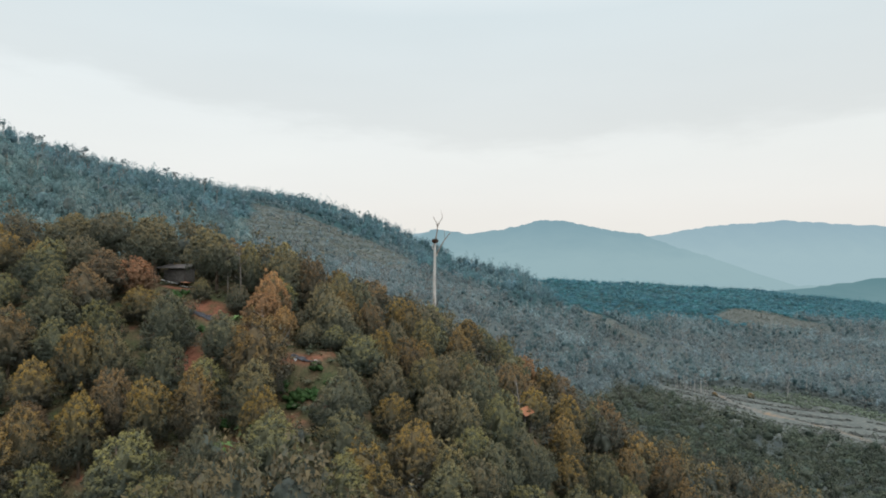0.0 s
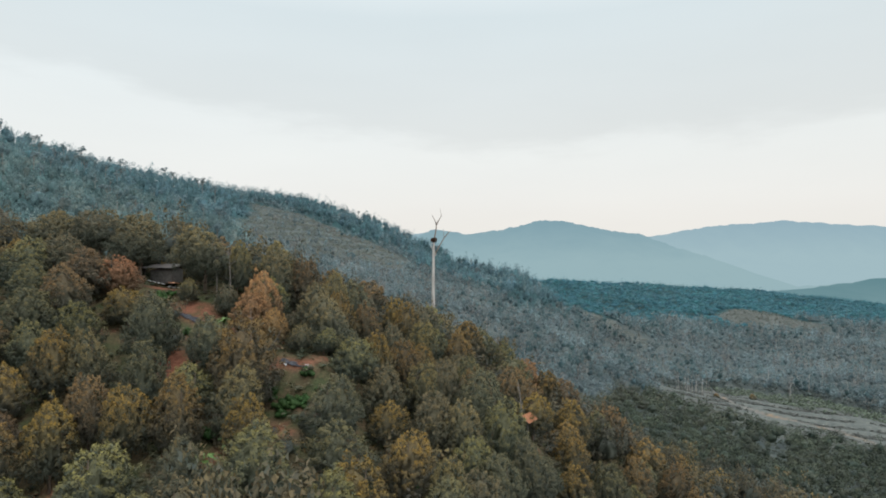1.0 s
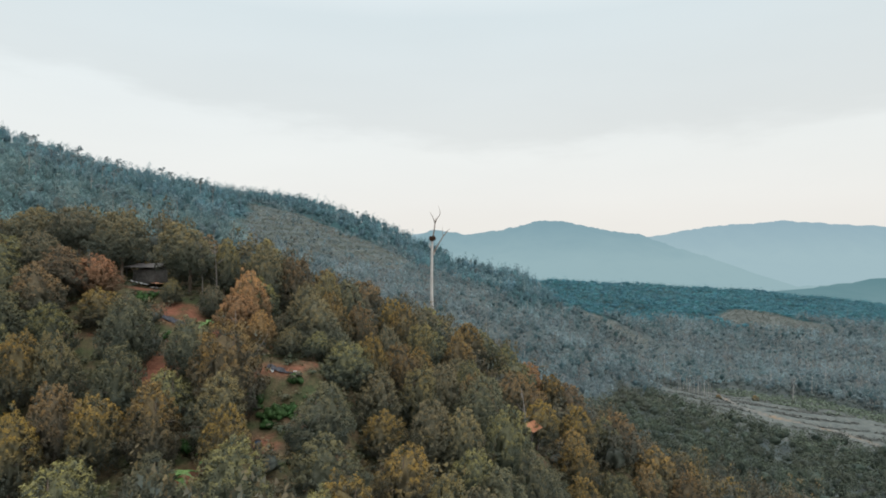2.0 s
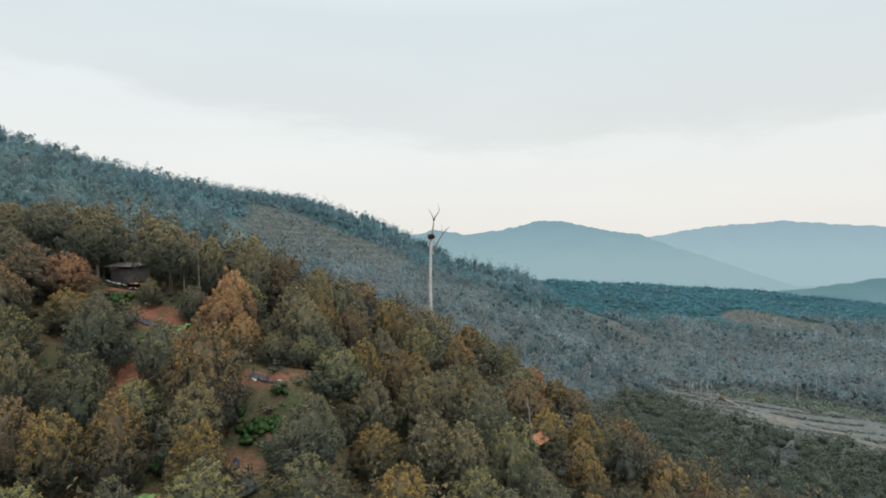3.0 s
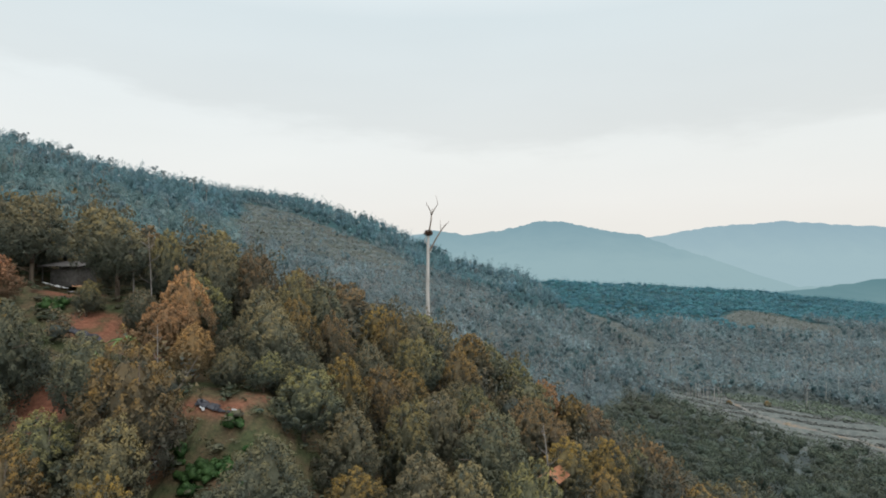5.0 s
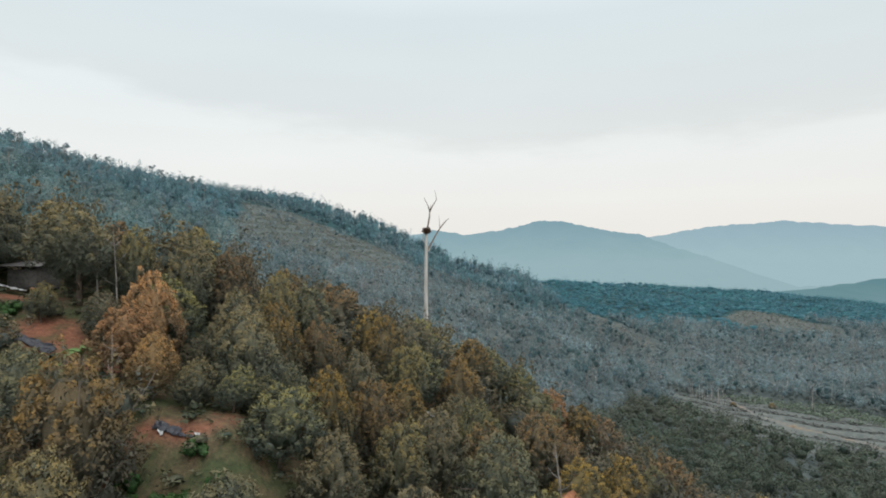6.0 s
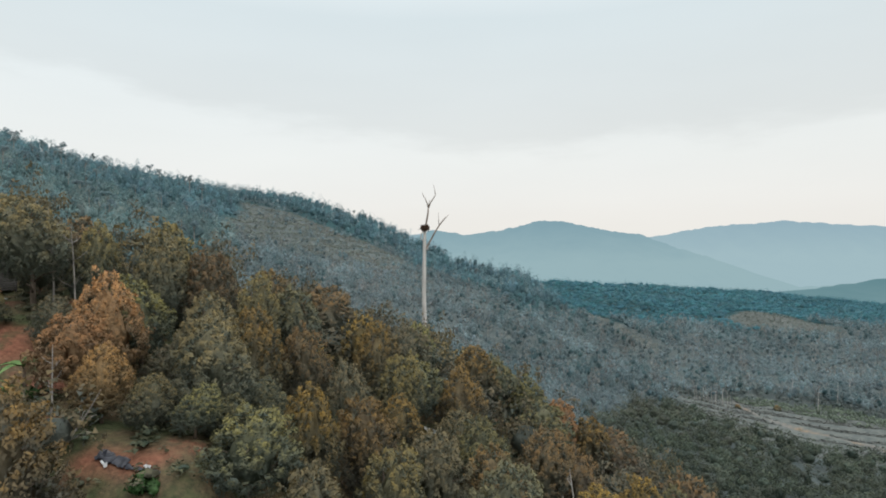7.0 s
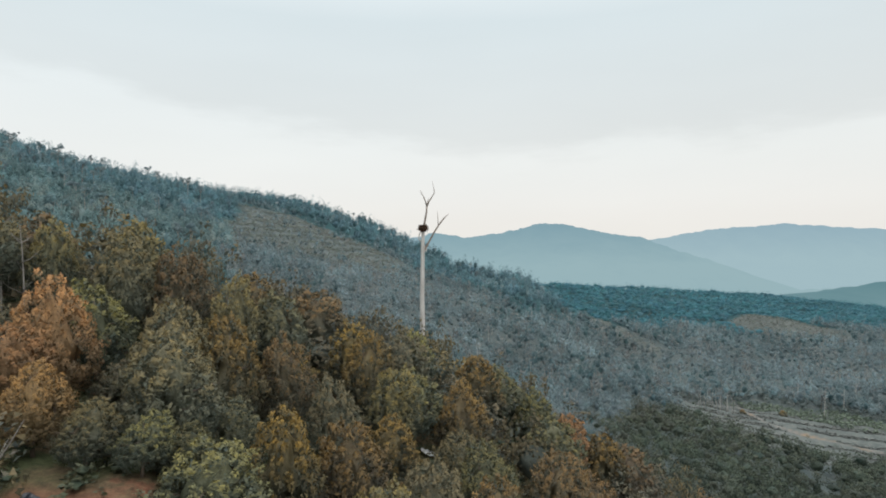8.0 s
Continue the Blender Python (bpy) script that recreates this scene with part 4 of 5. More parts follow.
p, z = scatter(27, -330, 700, 180, 980, 15.0, lambda x, y: rubber_mask(x, y) * (0.08 + 0.9 * (rough(x, y, 70, 2, 14) > 0.2)))
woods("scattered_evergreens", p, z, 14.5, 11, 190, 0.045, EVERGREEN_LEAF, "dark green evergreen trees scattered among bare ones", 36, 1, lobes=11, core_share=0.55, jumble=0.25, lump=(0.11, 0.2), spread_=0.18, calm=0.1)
p, z = scatter(18, 90, 340, 320, 500, 5.0, lambda x, y: oval(x, y, 222, 418, 122, 78, -27) * (field_mask(x, y) < 0.1) * (thicket_mask(x, y) < 0.3) * 0.85)
woods("field_edge_bushes", p, z, 5.5, 6, 60, 0.1, EDGE_LEAF, "grey-green bushes along the edge of the felled field", 28, 1, low=0.45, category="bushes", lobes=7, core_share=0.7, calm=0.2)
p, z = scatter(24, -420, 20, 540, 1050, 5.0, lambda x, y: open_slope(x, y) * (1 - forest_mask(x, y)) * (0.4 + 0.6 * (np.sin((ground_z(x, y) - EYE) * 0.8) > 0.0)))
woods("terrace_scrub", p, z, 3.0, 5.5, 15, 0.2, SCRUB_LEAF, "low grey-green scrub in rows on the terraced hillside", 34, 1, category="scrub", lobes=5, calm=0.5)
p, z = scatter(28, 120, 640, 560, 1000, 5.0, lambda x, y: (cleared_mask(x, y) > 0.1) * np.where(x < 300, 0.5, 0.92))
woods("knoll_scrub", p, z, 2.4, 5, 15, 0.2, KNOLL_LEAF, "dry brown scrub on bare knolls across the valley", 37, 1, category="scrub", lobes=5, calm=0.5)
p, z = scatter(25, 0, 330, 130, 430, 7.8, lambda x, y: thicket_mask(x, y) * seen_side(x, y) * (orchard_mask(x, y) < 0.3) * (field_mask(x, y) < 0.2))
woods("valley_thicket", p, z, 12, 12.5, 340, 0.042, THICKET_LEAF, "mixed olive thicket on the near valley floor", 35, 2, category="thicket", lobes=16, core_share=0.55, jumble=0.4, ragged=0.2, lump=(0.1, 0.18), spread_=0.2, upright=1.2)


# ---- tall trees along the skyline ----
def emergent(seed):
    """A forest giant: bare pale trunk, forked limbs, a flat open crown of several clumps."""
    rng = np.random.default_rng(seed)
    root = new("forest_tree")
    k = int(rng.integers(7, 12))
    c = rng.normal(size=(k, 3)) * np.array([2.3, 2.3, 1.7]) + np.array([0, 0, 20.5])
    lobe = rng.uniform(1.3, 2.4, k)
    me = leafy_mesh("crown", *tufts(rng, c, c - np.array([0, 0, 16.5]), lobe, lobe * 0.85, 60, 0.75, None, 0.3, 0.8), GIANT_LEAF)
    crown = new("crown", me)
    crown.parent = root
    bm = bmesh.new()
    tube(bm, [(0, 0, -3), (0.2, 0, 8), (0, 0.2, 16), (0, 0, 21)], [0.45, 0.34, 0.26, 0.12], 7)
    for j in range(4):
        p = c[j]
        tube(bm, [(0, 0.1, 15.5), (p[0] * 0.5, p[1] * 0.5, 18.5), tuple(p)], [0.22, 0.16, 0.06], 5)
    part("trunk", bm, SNAG_WOOD, root)
    return root


# haze blue is mixed into the giants' leaf colour too
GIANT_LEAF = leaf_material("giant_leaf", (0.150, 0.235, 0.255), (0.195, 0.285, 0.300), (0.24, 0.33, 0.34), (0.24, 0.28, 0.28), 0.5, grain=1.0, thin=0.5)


def skyline():
    r = random.Random(77)
    places = []
    x = -760.0
    while x < 120:
        yc = float(np.interp(x, RIDGE_X, RIDGE_Y))
        y = yc + r.uniform(-25, 12)
        s = r.uniform(0.5, 0.85)
        places.append(pose(x, y, float(ground_z(x, y)) - 1.5, 0, 0, r.uniform(0, 360)) @ Matrix.Diagonal((s * r.uniform(0.8, 1.15), s, s * r.uniform(0.95, 1.2), 1)))
        x += r.uniform(9, 34)
    for _ in range(46):
        y = r.uniform(420, 900)
        x = -r.uniform(0.36, 0.76) * y
        s = r.uniform(0.8, 1.2)
        places.append(pose(x, y, float(ground_z(x, y)), 0, 0, r.uniform(0, 360)) @ Matrix.Diagonal((s, s, s, 1)))
    for ob in settle([emergent(300 + k) for k in range(7)], places):
        tagged(ob, "tall rainforest tree with open crown tinted haze blue", "tree", "tall trees of the ridge forest")


skyline()
leaner = emergent(350)
leaner.matrix_basis = pose(-93, 585, float(ground_z(-93, 585)), 0, 14, 30) @ Matrix.Diagonal((0.95, 0.95, 1.0, 1))
tagged(leaner, "lone dark-crowned tree with pale leaning trunk on the valley side", "tree")


# ---- the dead tree and its nest ----
def rod(pts, radii, material, parent, name, sides=8, label=""):
    bm = bmesh.new()
    tube(bm, pts, radii, sides)
    return part(name, bm, material, parent, label)


def dead_tree(x, y, base, eye_line):
    """A bleached trunk, a forked crown stem and one long side branch. eye_line: height at which the lower trunk ends and the upper part begins."""
    root = new("dead_tree")
    root.matrix_basis = pose(x, y, base)
    k = eye_line - base
    rod([(0.15, 0, -0.8), (0.1, 0, k * 0.4), (0.0, 0, k), (-0.05, 0, k + 5), (0.03, 0, k + 10), (0.05, 0, k + 12.4), (0.12, 0, k + 14.3)],
        [0.46, 0.40, 0.35, 0.32, 0.28, 0.26, 0.2], PALE_WOOD, root, "trunk", 12, "bleached white trunk")
    stem = rod([(0.12, 0, k + 14.0), (0.35, 0, k + 15.2), (0.56, 0.05, k + 16.4), (0.62, 0.05, k + 17.3)], [0.17, 0.14, 0.12, 0.11], TWIG_WOOD, root, "branch")
    rod([(0.62, 0.05, k + 17.2), (0.45, -0.1, k + 17.9), (0.15, -0.2, k + 18.6), (-0.12, -0.3, k + 19.0), (-0.28, -0.3, k + 19.5)], [0.1, 0.08, 0.06, 0.05, 0.02], TWIG_WOOD, stem, "twig")
    rod([(0.62, 0.05, k + 17.2), (0.95, 0.1, k + 18.0), (1.4, 0.2, k + 18.7), (1.68, 0.2, k + 19.2), (1.55, 0.2, k + 20.0), (1.35, 0.25, k + 20.8)], [0.11, 0.09, 0.07, 0.06, 0.035, 0.015], TWIG_WOOD, stem, "twig")
    rod([(0.64, 0.05, k + 17.3), (0.72, 0.1, k + 17.9), (0.82, 0.1, k + 18.4)], [0.06, 0.05, 0.02], TWIG_WOOD, stem, "twig")
    side = rod([(0.05, 0, k + 10.9), (0.35, 0.05, k + 11.3), (0.95, 0.1, k + 12.4), (1.6, 0.1, k + 13.6), (2.3, 0.15, k + 14.7), (3.0, 0.2, k + 15.6), (3.65, 0.2, k + 16.2)],
               [0.2, 0.17, 0.13, 0.12, 0.1, 0.09, 0.03], TWIG_WOOD, root, "branch")
    rod([(2.2, 0.15, k + 14.6), (2.15, 0.1, k + 15.5), (2.08, 0.1, k + 16.6)], [0.06, 0.04, 0.015], TWIG_WOOD, side, "twig")
    rod([(-0.15, 0, k + 12.3), (-0.5, -0.1, k + 12.7), (-0.42, -0.1, k + 13.4), (-0.1, -0.05, k + 13.8)], [0.1, 0.09, 0.08, 0.06], PALE_WOOD, root, "broken_limb")
    rod([(0.15, 0, k + 11.2), (0.55, -0.1, k + 11.0), (0.6, -0.1, k + 11.5)], [0.13, 0.1, 0.04], PALE_WOOD, root, "broken_limb")
    return tagged(root, "tall dead tree, bleached bare trunk with few branches", "tree")


DEAD_X, DEAD_Y, DEAD_Z = -1.8, 128.0, 127.5
dead_tree(DEAD_X, DEAD_Y, float(ground_z(DEAD_X, DEAD_Y)), DEAD_Z)


def nest(x, y, z):
    """A heap of sticks woven round a cup."""
    r = random.Random(4)
    bm = bmesh.new()
    bmesh.ops.create_icosphere(bm, subdivisions=3, radius=0.5)
    for v in bm.verts:
        v.co = v.co * (1 + 0.18 * noise.noise(v.co * 4)) * 1.0
        v.co.z *= 0.95 if v.co.z < 0 else 0.75
        if v.co.z > 0.2 and math.hypot(v.co.x, v.co.y) < 0.35:
            v.co.z -= 0.2
    for _ in range(220):
        a, e = r.uniform(0, 6.28), r.uniform(-1.0, 0.8)
        c = Vector((math.cos(a) * math.cos(e), math.sin(a) * math.cos(e), math.sin(e) * 0.9)) * r.uniform(0.42, 0.56)
        d = (Vector((-math.sin(a), math.cos(a), 0)) + Vector((r.uniform(-0.8, 0.8), r.uniform(-0.8, 0.8), r.uniform(-0.5, 0.5)))).normalized() * r.uniform(0.2, 0.45)
        tube(bm, [c - d, c + d * 0.1 + c * 0.06, c + d], [0.018, 0.02, 0.01], 4)
    me = bpy.data.meshes.new("bird_nest")
    bm.to_mesh(me)
    bm.free()
    me.materials.append(NEST)
    ob = new("bird_nest", me)
    ob.matrix_basis = pose(x, y, z) @ Matrix.Diagonal((1.12, 1.12, 1.12, 1))
    return tagged(ob, "large dark stick nest lodged on the dead tree", "nest")


NEST = wood_material("nest_sticks", (0.035, 0.022, 0.015), (0.13, 0.075, 0.05), 8)
nest(DEAD_X + 0.1, DEAD_Y - 0.1, DEAD_Z + 14.25)


# ---- bare and pale trees ----
def bare_tree(seed, height, limbs, girth, material, name="bare_tree", lean=0.08):
    """A leafless tree: trunk and forking limbs."""
    r = random.Random(seed)
    root = new(name)
    lx, ly = r.uniform(-lean, lean), r.uniform(-lean, lean)
    spine = [Vector((lx * height * t * t + r.uniform(-0.06, 0.06), ly * height * t * t, height * t - (0.5 if t == 0 else 0))) for t in (0, 0.25, 0.5, 0.75, 1.0)]
    rod(spine, [girth, girth * 0.8, girth * 0.6, girth * 0.38, girth * 0.1], material, root, "trunk", 7)
    for k in range(limbs):
        t = r.uniform(0.35, 0.9)
        a, up = k * 2.4 + r.uniform(-0.5, 0.5), r.uniform(0.4, 1.1)
        p = spine[0].lerp(spine[-1], t)
        n = height * (1.05 - t) * r.uniform(0.35, 0.6)
        d = Vector((math.cos(a), math.sin(a), up)).normalized() * n
        q1, q2 = p + d * 0.5 + Vector((0, 0, -0.04 * n)), p + d + Vector((0, 0, 0.12 * n))
        limb = rod([p, q1, q2], [girth * 0.4, girth * 0.26, girth * 0.08], material, root, "limb", 5)
        e = Vector((math.cos(a + 0.9), math.sin(a + 0.9), 1)).normalized() * n * 0.5
        rod([q1, q1 + e * 0.5, q1 + e], [girth * 0.2, girth * 0.13, girth * 0.04], material, limb, "twig", 4)
    return root


def stand(ob, x, y, turn=0.0, sink=0.0, tip=(0, 0)):
    ob.matrix_basis = pose(x, y, float(ground_z(x, y)) - sink, tip[0], tip[1], turn)
    return ob


tagged(stand(bare_tree(3, 9.0, 9, 0.1, SNAG_WOOD), -32.4, 90.2, 20), "leafless tree with pale grey trunk beside the shed", "tree")
tagged(stand(bare_tree(5, 8.5, 7, 0.09, SNAG_WOOD), -30.2, 89.6, 120), "slender leafless tree with pale grey branches", "tree")
tagged(stand(bare_tree(8, 7.0, 5, 0.13, SNAG_WOOD), 10.6, 82.6, 60), "small leafless pale tree among the durians", "tree")
tagged(stand(bare_tree(11, 4.6, 3, 0.08, SNAG_WOOD), -20.6, 71.9, 10, 0.2, (0, 32)), "pale bare trunk leaning far over the bench", "tree")
tagged(stand(bare_tree(14, 4.6, 4, 0.075, SNAG_WOOD), -22.6, 74.6, 80, 0.2, (0, 8)), "pale bare forked tree beside the bench", "tree")


def poles():
    """Pale trunks in a row along the edge of the felled field."""
    r = random.Random(9)
    moulds = [bare_tree(30 + k, 12.0, 4, 0.2, PALE_WOOD, "bare_rubber_tree", 0.03) for k in range(3)]
    places = []
    for k in range(13):
        x, y = 174 + k * 1.6 + r.uniform(-0.6, 0.6), 448 - k * 0.8 + r.uniform(-2, 2)
        s = r.uniform(0.75, 1.15)
        places.append(pose(x, y, float(ground_z(x, y)), 0, 0, r.uniform(0, 360)) @ Matrix.Diagonal((s, s, s, 1)))
    for _ in range(26):
        x, y = r.uniform(20, 420), r.uniform(430, 640)
        s = r.uniform(0.9, 1.5)
        places.append(pose(x, y, float(ground_z(x, y)), 0, 0, r.uniform(0, 360)) @ Matrix.Diagonal((s, s, s, 1)))
    for _ in range(10):
        x, y = r.uniform(-135, -95), r.uniform(270, 330)
        s = r.uniform(0.9, 1.3)
        places.append(pose(x, y, float(ground_z(x, y)), 0, 0, r.uniform(0, 360)) @ Matrix.Diagonal((s, s, s, 1)))
    for ob in settle(moulds, places):
        tagged(ob, "leafless rubber tree with pale straight trunk", "tree", "pale bare trees in the valley")


poles()


# ---- banana plants and weeds ----
def banana_material():
    n = Nodes("banana_leaf", 0.5, 0.3)
    f = n.noise(2.0, 3, 0.5)
    n.b.inputs["Transmission Weight"].default_value = 0.0
    return n.colour(n.ramp(f, [(0.3, (0.06, 0.13, 0.035)), (0.7, (0.16, 0.26, 0.08))]))


BANANA = banana_material()


def banana_plant(seed):
    r = random.Random(seed)
    root = new("banana_plant")
    rod([(0, 0, -0.3), (0.03, 0, 1.2), (0, 0, 2.4)], [0.16, 0.13, 0.09], BARK, root, "stem", 8)
    for k in range(8):
        a, rise, n = k * 2.4 + r.uniform(-0.3, 0.3), r.uniform(0.5, 1.3), r.uniform(1.8, 2.5)
        bm = bmesh.new()
        rows = []
        for j in range(8):
            t = j / 7
            out = n * (math.sin(rise) * 0.25 * t + math.cos(rise) * t * 0.9 + 0.25 * t * t)
            z = 2.2 + n * (math.sin(rise) * t - 0.75 * t * t)
            w = 0.32 * math.sin(math.pi * min(t * 0.93 + 0.1, 1.0)) + 0.01
            c = Vector((math.cos(a) * out, math.sin(a) * out, z))
            s = Vector((-math.sin(a), math.cos(a), 0)) * w
            rows.append([bm.verts.new(c - s + Vector((0, 0, 0.25 * w))), bm.verts.new(c + Vector((0, 0, -0.04))), bm.verts.new(c + s + Vector((0, 0, 0.25 * w)))])
        for p, q in zip(rows, rows[1:]):
            for j in (0, 1):
                bm.faces.new((p[j], p[j + 1], q[j + 1], q[j]))
        part("leaf", bm, BANANA, root)
    return root


moulds = [banana_plant(1), banana_plant(2)]
places = []
for x, y, s in ((49, 125, 1.5), (51, 128, 1.1), (29, 111, 1.2), (-21.5, 57, 1.0), (-19.8, 60.5, 0.8), (-27.5, 79.5, 0.9), (-29.5, 78, 0.8)):
    places.append(pose(x, y, float(ground_z(x, y)), 0, 0, x * 40) @ Matrix.Diagonal((s, s, s, 1)))
for ob in settle(moulds, places):
    tagged(ob, "banana plant with bright green arching leaves", "banana plant", "banana plants")


def shrub(seed, count=420):
    rng = np.random.default_rng(seed)
    c = rng.normal(size=(12, 3)) * np.array([0.6, 0.6, 0.15]) + np.array([0, 0, 0.45])
    return new("shrub", leafy_mesh("shrub", *leafy(rng, np.array([0, 0, 0.4]), c, rng.uniform(0.25, 0.5, 12), count, 0.2, 3), GREEN_LEAF))


moulds = [shrub(60 + k) for k in range(3)]
places = []
r = random.Random(12)
for cx, cy, n, spreadth in ((-16.3, 67.8, 9, 1.1), (-18.4, 69.2, 3, 1.5), (-14.2, 69.4, 3, 1.5), (-29, 79, 6, 2.0), (-13.6, 66, 2, 1.2), (-25, 63.5, 3, 2.0), (0, 62, 4, 2.5), (38, 112, 5, 3.5), (50, 121, 8, 5), (44, 118, 5, 4), (-38, 84, 3, 2)):
    for _ in range(n):
        x, y, s = cx + r.gauss(0, spreadth * 0.6), cy + r.gauss(0, spreadth * 0.6), r.uniform(0.4, 0.95)
        places.append(pose(x, y, float(ground_z(x, y)), 0, 0, r.uniform(0, 360)) @ Matrix.Diagonal((s, s, s, 1)))
for ob in settle(moulds, places):
    tagged(ob, "low bright green leafy weed bush on the soil", "shrub", "weed bushes in the orchard")


def undergrowth():
    rng = np.random.default_rng(55)
    p = spread(rng, -70, 60, 48, 118, 2.0)
    x, y = p[:, 0], p[:, 1]
    clear = (np.abs(y - 71.8) < 0.7) & (np.abs(x + 17) < 3.5)
    keep = (orchard_mask(x, y) > 0.4) & (bare_mask(x, y) < rng.uniform(0.1, 0.9, len(p))) & ~clear & (np.abs(x) < 0.75 * y) & (rng.uniform(0, 1, len(p)) < 0.75) & (np.hypot(x + 42, y - 95) > 3.6)
    woods("orchard_undergrowth", p[keep], ground_z(x[keep], y[keep]), 1.2, 2.2, 70, 0.11, UNDER_LEAF, "low olive weeds and saplings on the orchard floor", 56, 1, low=0.4, category="weeds", lobes=10, core_share=0.6)


UNDER_LEAF = leaf_material("undergrowth_leaf", (0.048, 0.068, 0.05), (0.10, 0.118, 0.072), (0.15, 0.13, 0.07), (0.095, 0.088, 0.06), 0.5, joined=True, grain=6.0)
undergrowth()


# ---- shed, sheets, barrel ----
def flat_material(name, a, b, scale, rough_=0.7, spec=0.3, metal=0.0):
    n = Nodes(name, rough_, spec)
    n.b.inputs["Metallic"].default_value = metal
    f = n.noise(scale, 5, 0.6)
    n.bump(f, 0.3, 0.02)
    return n.colour(n.ramp(f, [(0.3, a), (0.7, b)]))


BOARD = flat_material("weathered_board", (0.065, 0.063, 0.06), (0.15, 0.145, 0.138), 3.0, 0.85, 0.2)
TIN = flat_material("rusty_tin", (0.06, 0.06, 0.06), (0.14, 0.12, 0.11), 2.0, 0.55, 0.4, 0.2)
WHITE_SHEET = flat_material("white_sheet", (0.36, 0.37, 0.37), (0.55, 0.56, 0.56), 2.5, 0.6)
BLACK_SHEET = flat_material("black_plastic", (0.012, 0.014, 0.02), (0.03, 0.033, 0.045), 2.0, 0.35, 0.5)
BLUE_PLASTIC = flat_material("blue_barrel", (0.03, 0.06, 0.11), (0.05, 0.09, 0.15), 3.0, 0.45, 0.4)
ORANGE_CLOTH = flat_material("faded_orange_tarpaulin", (0.5, 0.22, 0.1), (0.65, 0.38, 0.25), 3.0, 0.8)


def box(bm, x0, x1, y0, y1, z0, z1):
    v = [bm.verts.new(p) for p in ((x0, y0, z0), (x1, y0, z0), (x1, y1, z0), (x0, y1, z0), (x0, y0, z1), (x1, y0, z1), (x1, y1, z1), (x0, y1, z1))]
    for f in ((3, 2, 1, 0), (4, 5, 6, 7), (0, 1, 5, 4), (1, 2, 6, 5), (2, 3, 7, 6), (3, 0, 4, 7)):
        bm.faces.new([v[k] for k in f])


def flat_part(name, bm, material, parent, label=""):
    ob = part(name, bm, material, parent, label)
    for p in ob.data.polygons:
        p.use_smooth = False
    return ob


def shed(x, y, turn):
    """A lean-to of weathered boards on posts with a low tin roof and an open end."""
    root = new("shed")
    z = float(ground_z(x, y))
    root.matrix_basis = pose(x, y, z + 0.2, 0, 0, turn)
    for px in (-2.2, 0.0, 2.2):
        for py in (-1.4, 1.4):
            bm = bmesh.new()
            box(bm, px - 0.06, px + 0.06, py - 0.06, py + 0.06, -1.2, 2.2 if py < 0 else 2.6)
            flat_part("post", bm, BOARD, root)
    for k in range(9):
        bm = bmesh.new()
        box(bm, -1.15, 2.25, -1.5, -1.46, 0.1 + k * 0.2, 0.28 + k * 0.2)
        flat_part("board", bm, BOARD, root)
        bm = bmesh.new()
        box(bm, -2.25, 2.25, 1.46, 1.5, 0.1 + k * 0.24, 0.31 + k * 0.24)
        flat_part("board", bm, BOARD, root)
        bm = bmesh.new()
        box(bm, 2.26, 2.3, -1.45, 1.45, 0.1 + k * 0.22, 0.29 + k * 0.22)
        flat_part("board", bm, BOARD, root)
    bm = bmesh.new()
    box(bm, -2.3, 2.3, -1.45, 1.45, -0.1, 0.02)
    flat_part("floor_deck", bm, BOARD, root)
    for k in range(5):
        bm = bmesh.new()
        rows = []
        for j in range(19):
            u = -2.6 + k * 1.06 + j * 0.06
            w = 0.02 * math.sin(j * math.pi / 1.5) + 0.006 * (k % 2)
            rows.append([bm.verts.new((u, -1.9, 2.22 + w)), bm.verts.new((u, 1.9, 2.72 + w)), bm.verts.new((u, -1.9, 2.20 + w)), bm.verts.new((u, 1.9, 2.70 + w))])
        for p, q in zip(rows, rows[1:]):
            bm.faces.new((p[0], q[0], q[1], p[1]))
            bm.faces.new((p[2], p[3], q[3], q[2]))
            bm.faces.new((p[0], p[2], q[2], q[0]))
            bm.faces.new((p[1], q[1], q[3], p[3]))
        flat_part("roof_sheet", bm, TIN, root, "dark rusty corrugated tin sheet")
    return tagged(root, "weathered board shed with low dark tin roof", "shed")


shed(-42.6, 95.6, -8)


def sheet(name, x, y, length, width, turn, material, label, category, seed, lift=0.06):
    """A crumpled sheet lying over the ground, with thickness."""
    bm = bmesh.new()
    nx, ny = 14, 9
    a = radians(turn)
    top, low = [], []
    for i in range(nx):
        for j in range(ny):
            u, v = (i / (nx - 1) - 0.5) * length, (j / (ny - 1) - 0.5) * width
            v *= 0.8 + 0.7 * noise.noise((i * 0.45, seed, 0.3))
            px, py = x + u * math.cos(a) - v * math.sin(a), y + u * math.sin(a) + v * math.cos(a)
            z = float(ground_z(px, py)) + lift + 0.3 * abs(noise.noise((u * 1.7, v * 2.3, seed)))
            top.append(bm.verts.new((px, py, z + 0.02)))
            low.append(bm.verts.new((px, py, z - 0.02)))
    for i in range(nx - 1):
        for j in range(ny - 1):
            q = (i * ny + j, (i + 1) * ny + j, (i + 1) * ny + j + 1, i * ny + j + 1)
            bm.faces.new([top[k] for k in q])
            bm.faces.new([low[k] for k in q[::-1]])
    me = bpy.data.meshes.new(name)
    bm.normal_update()
    bm.to_mesh(me)
    bm.free()
    me.materials.append(material)
    return tagged(new(name, me), label, category)


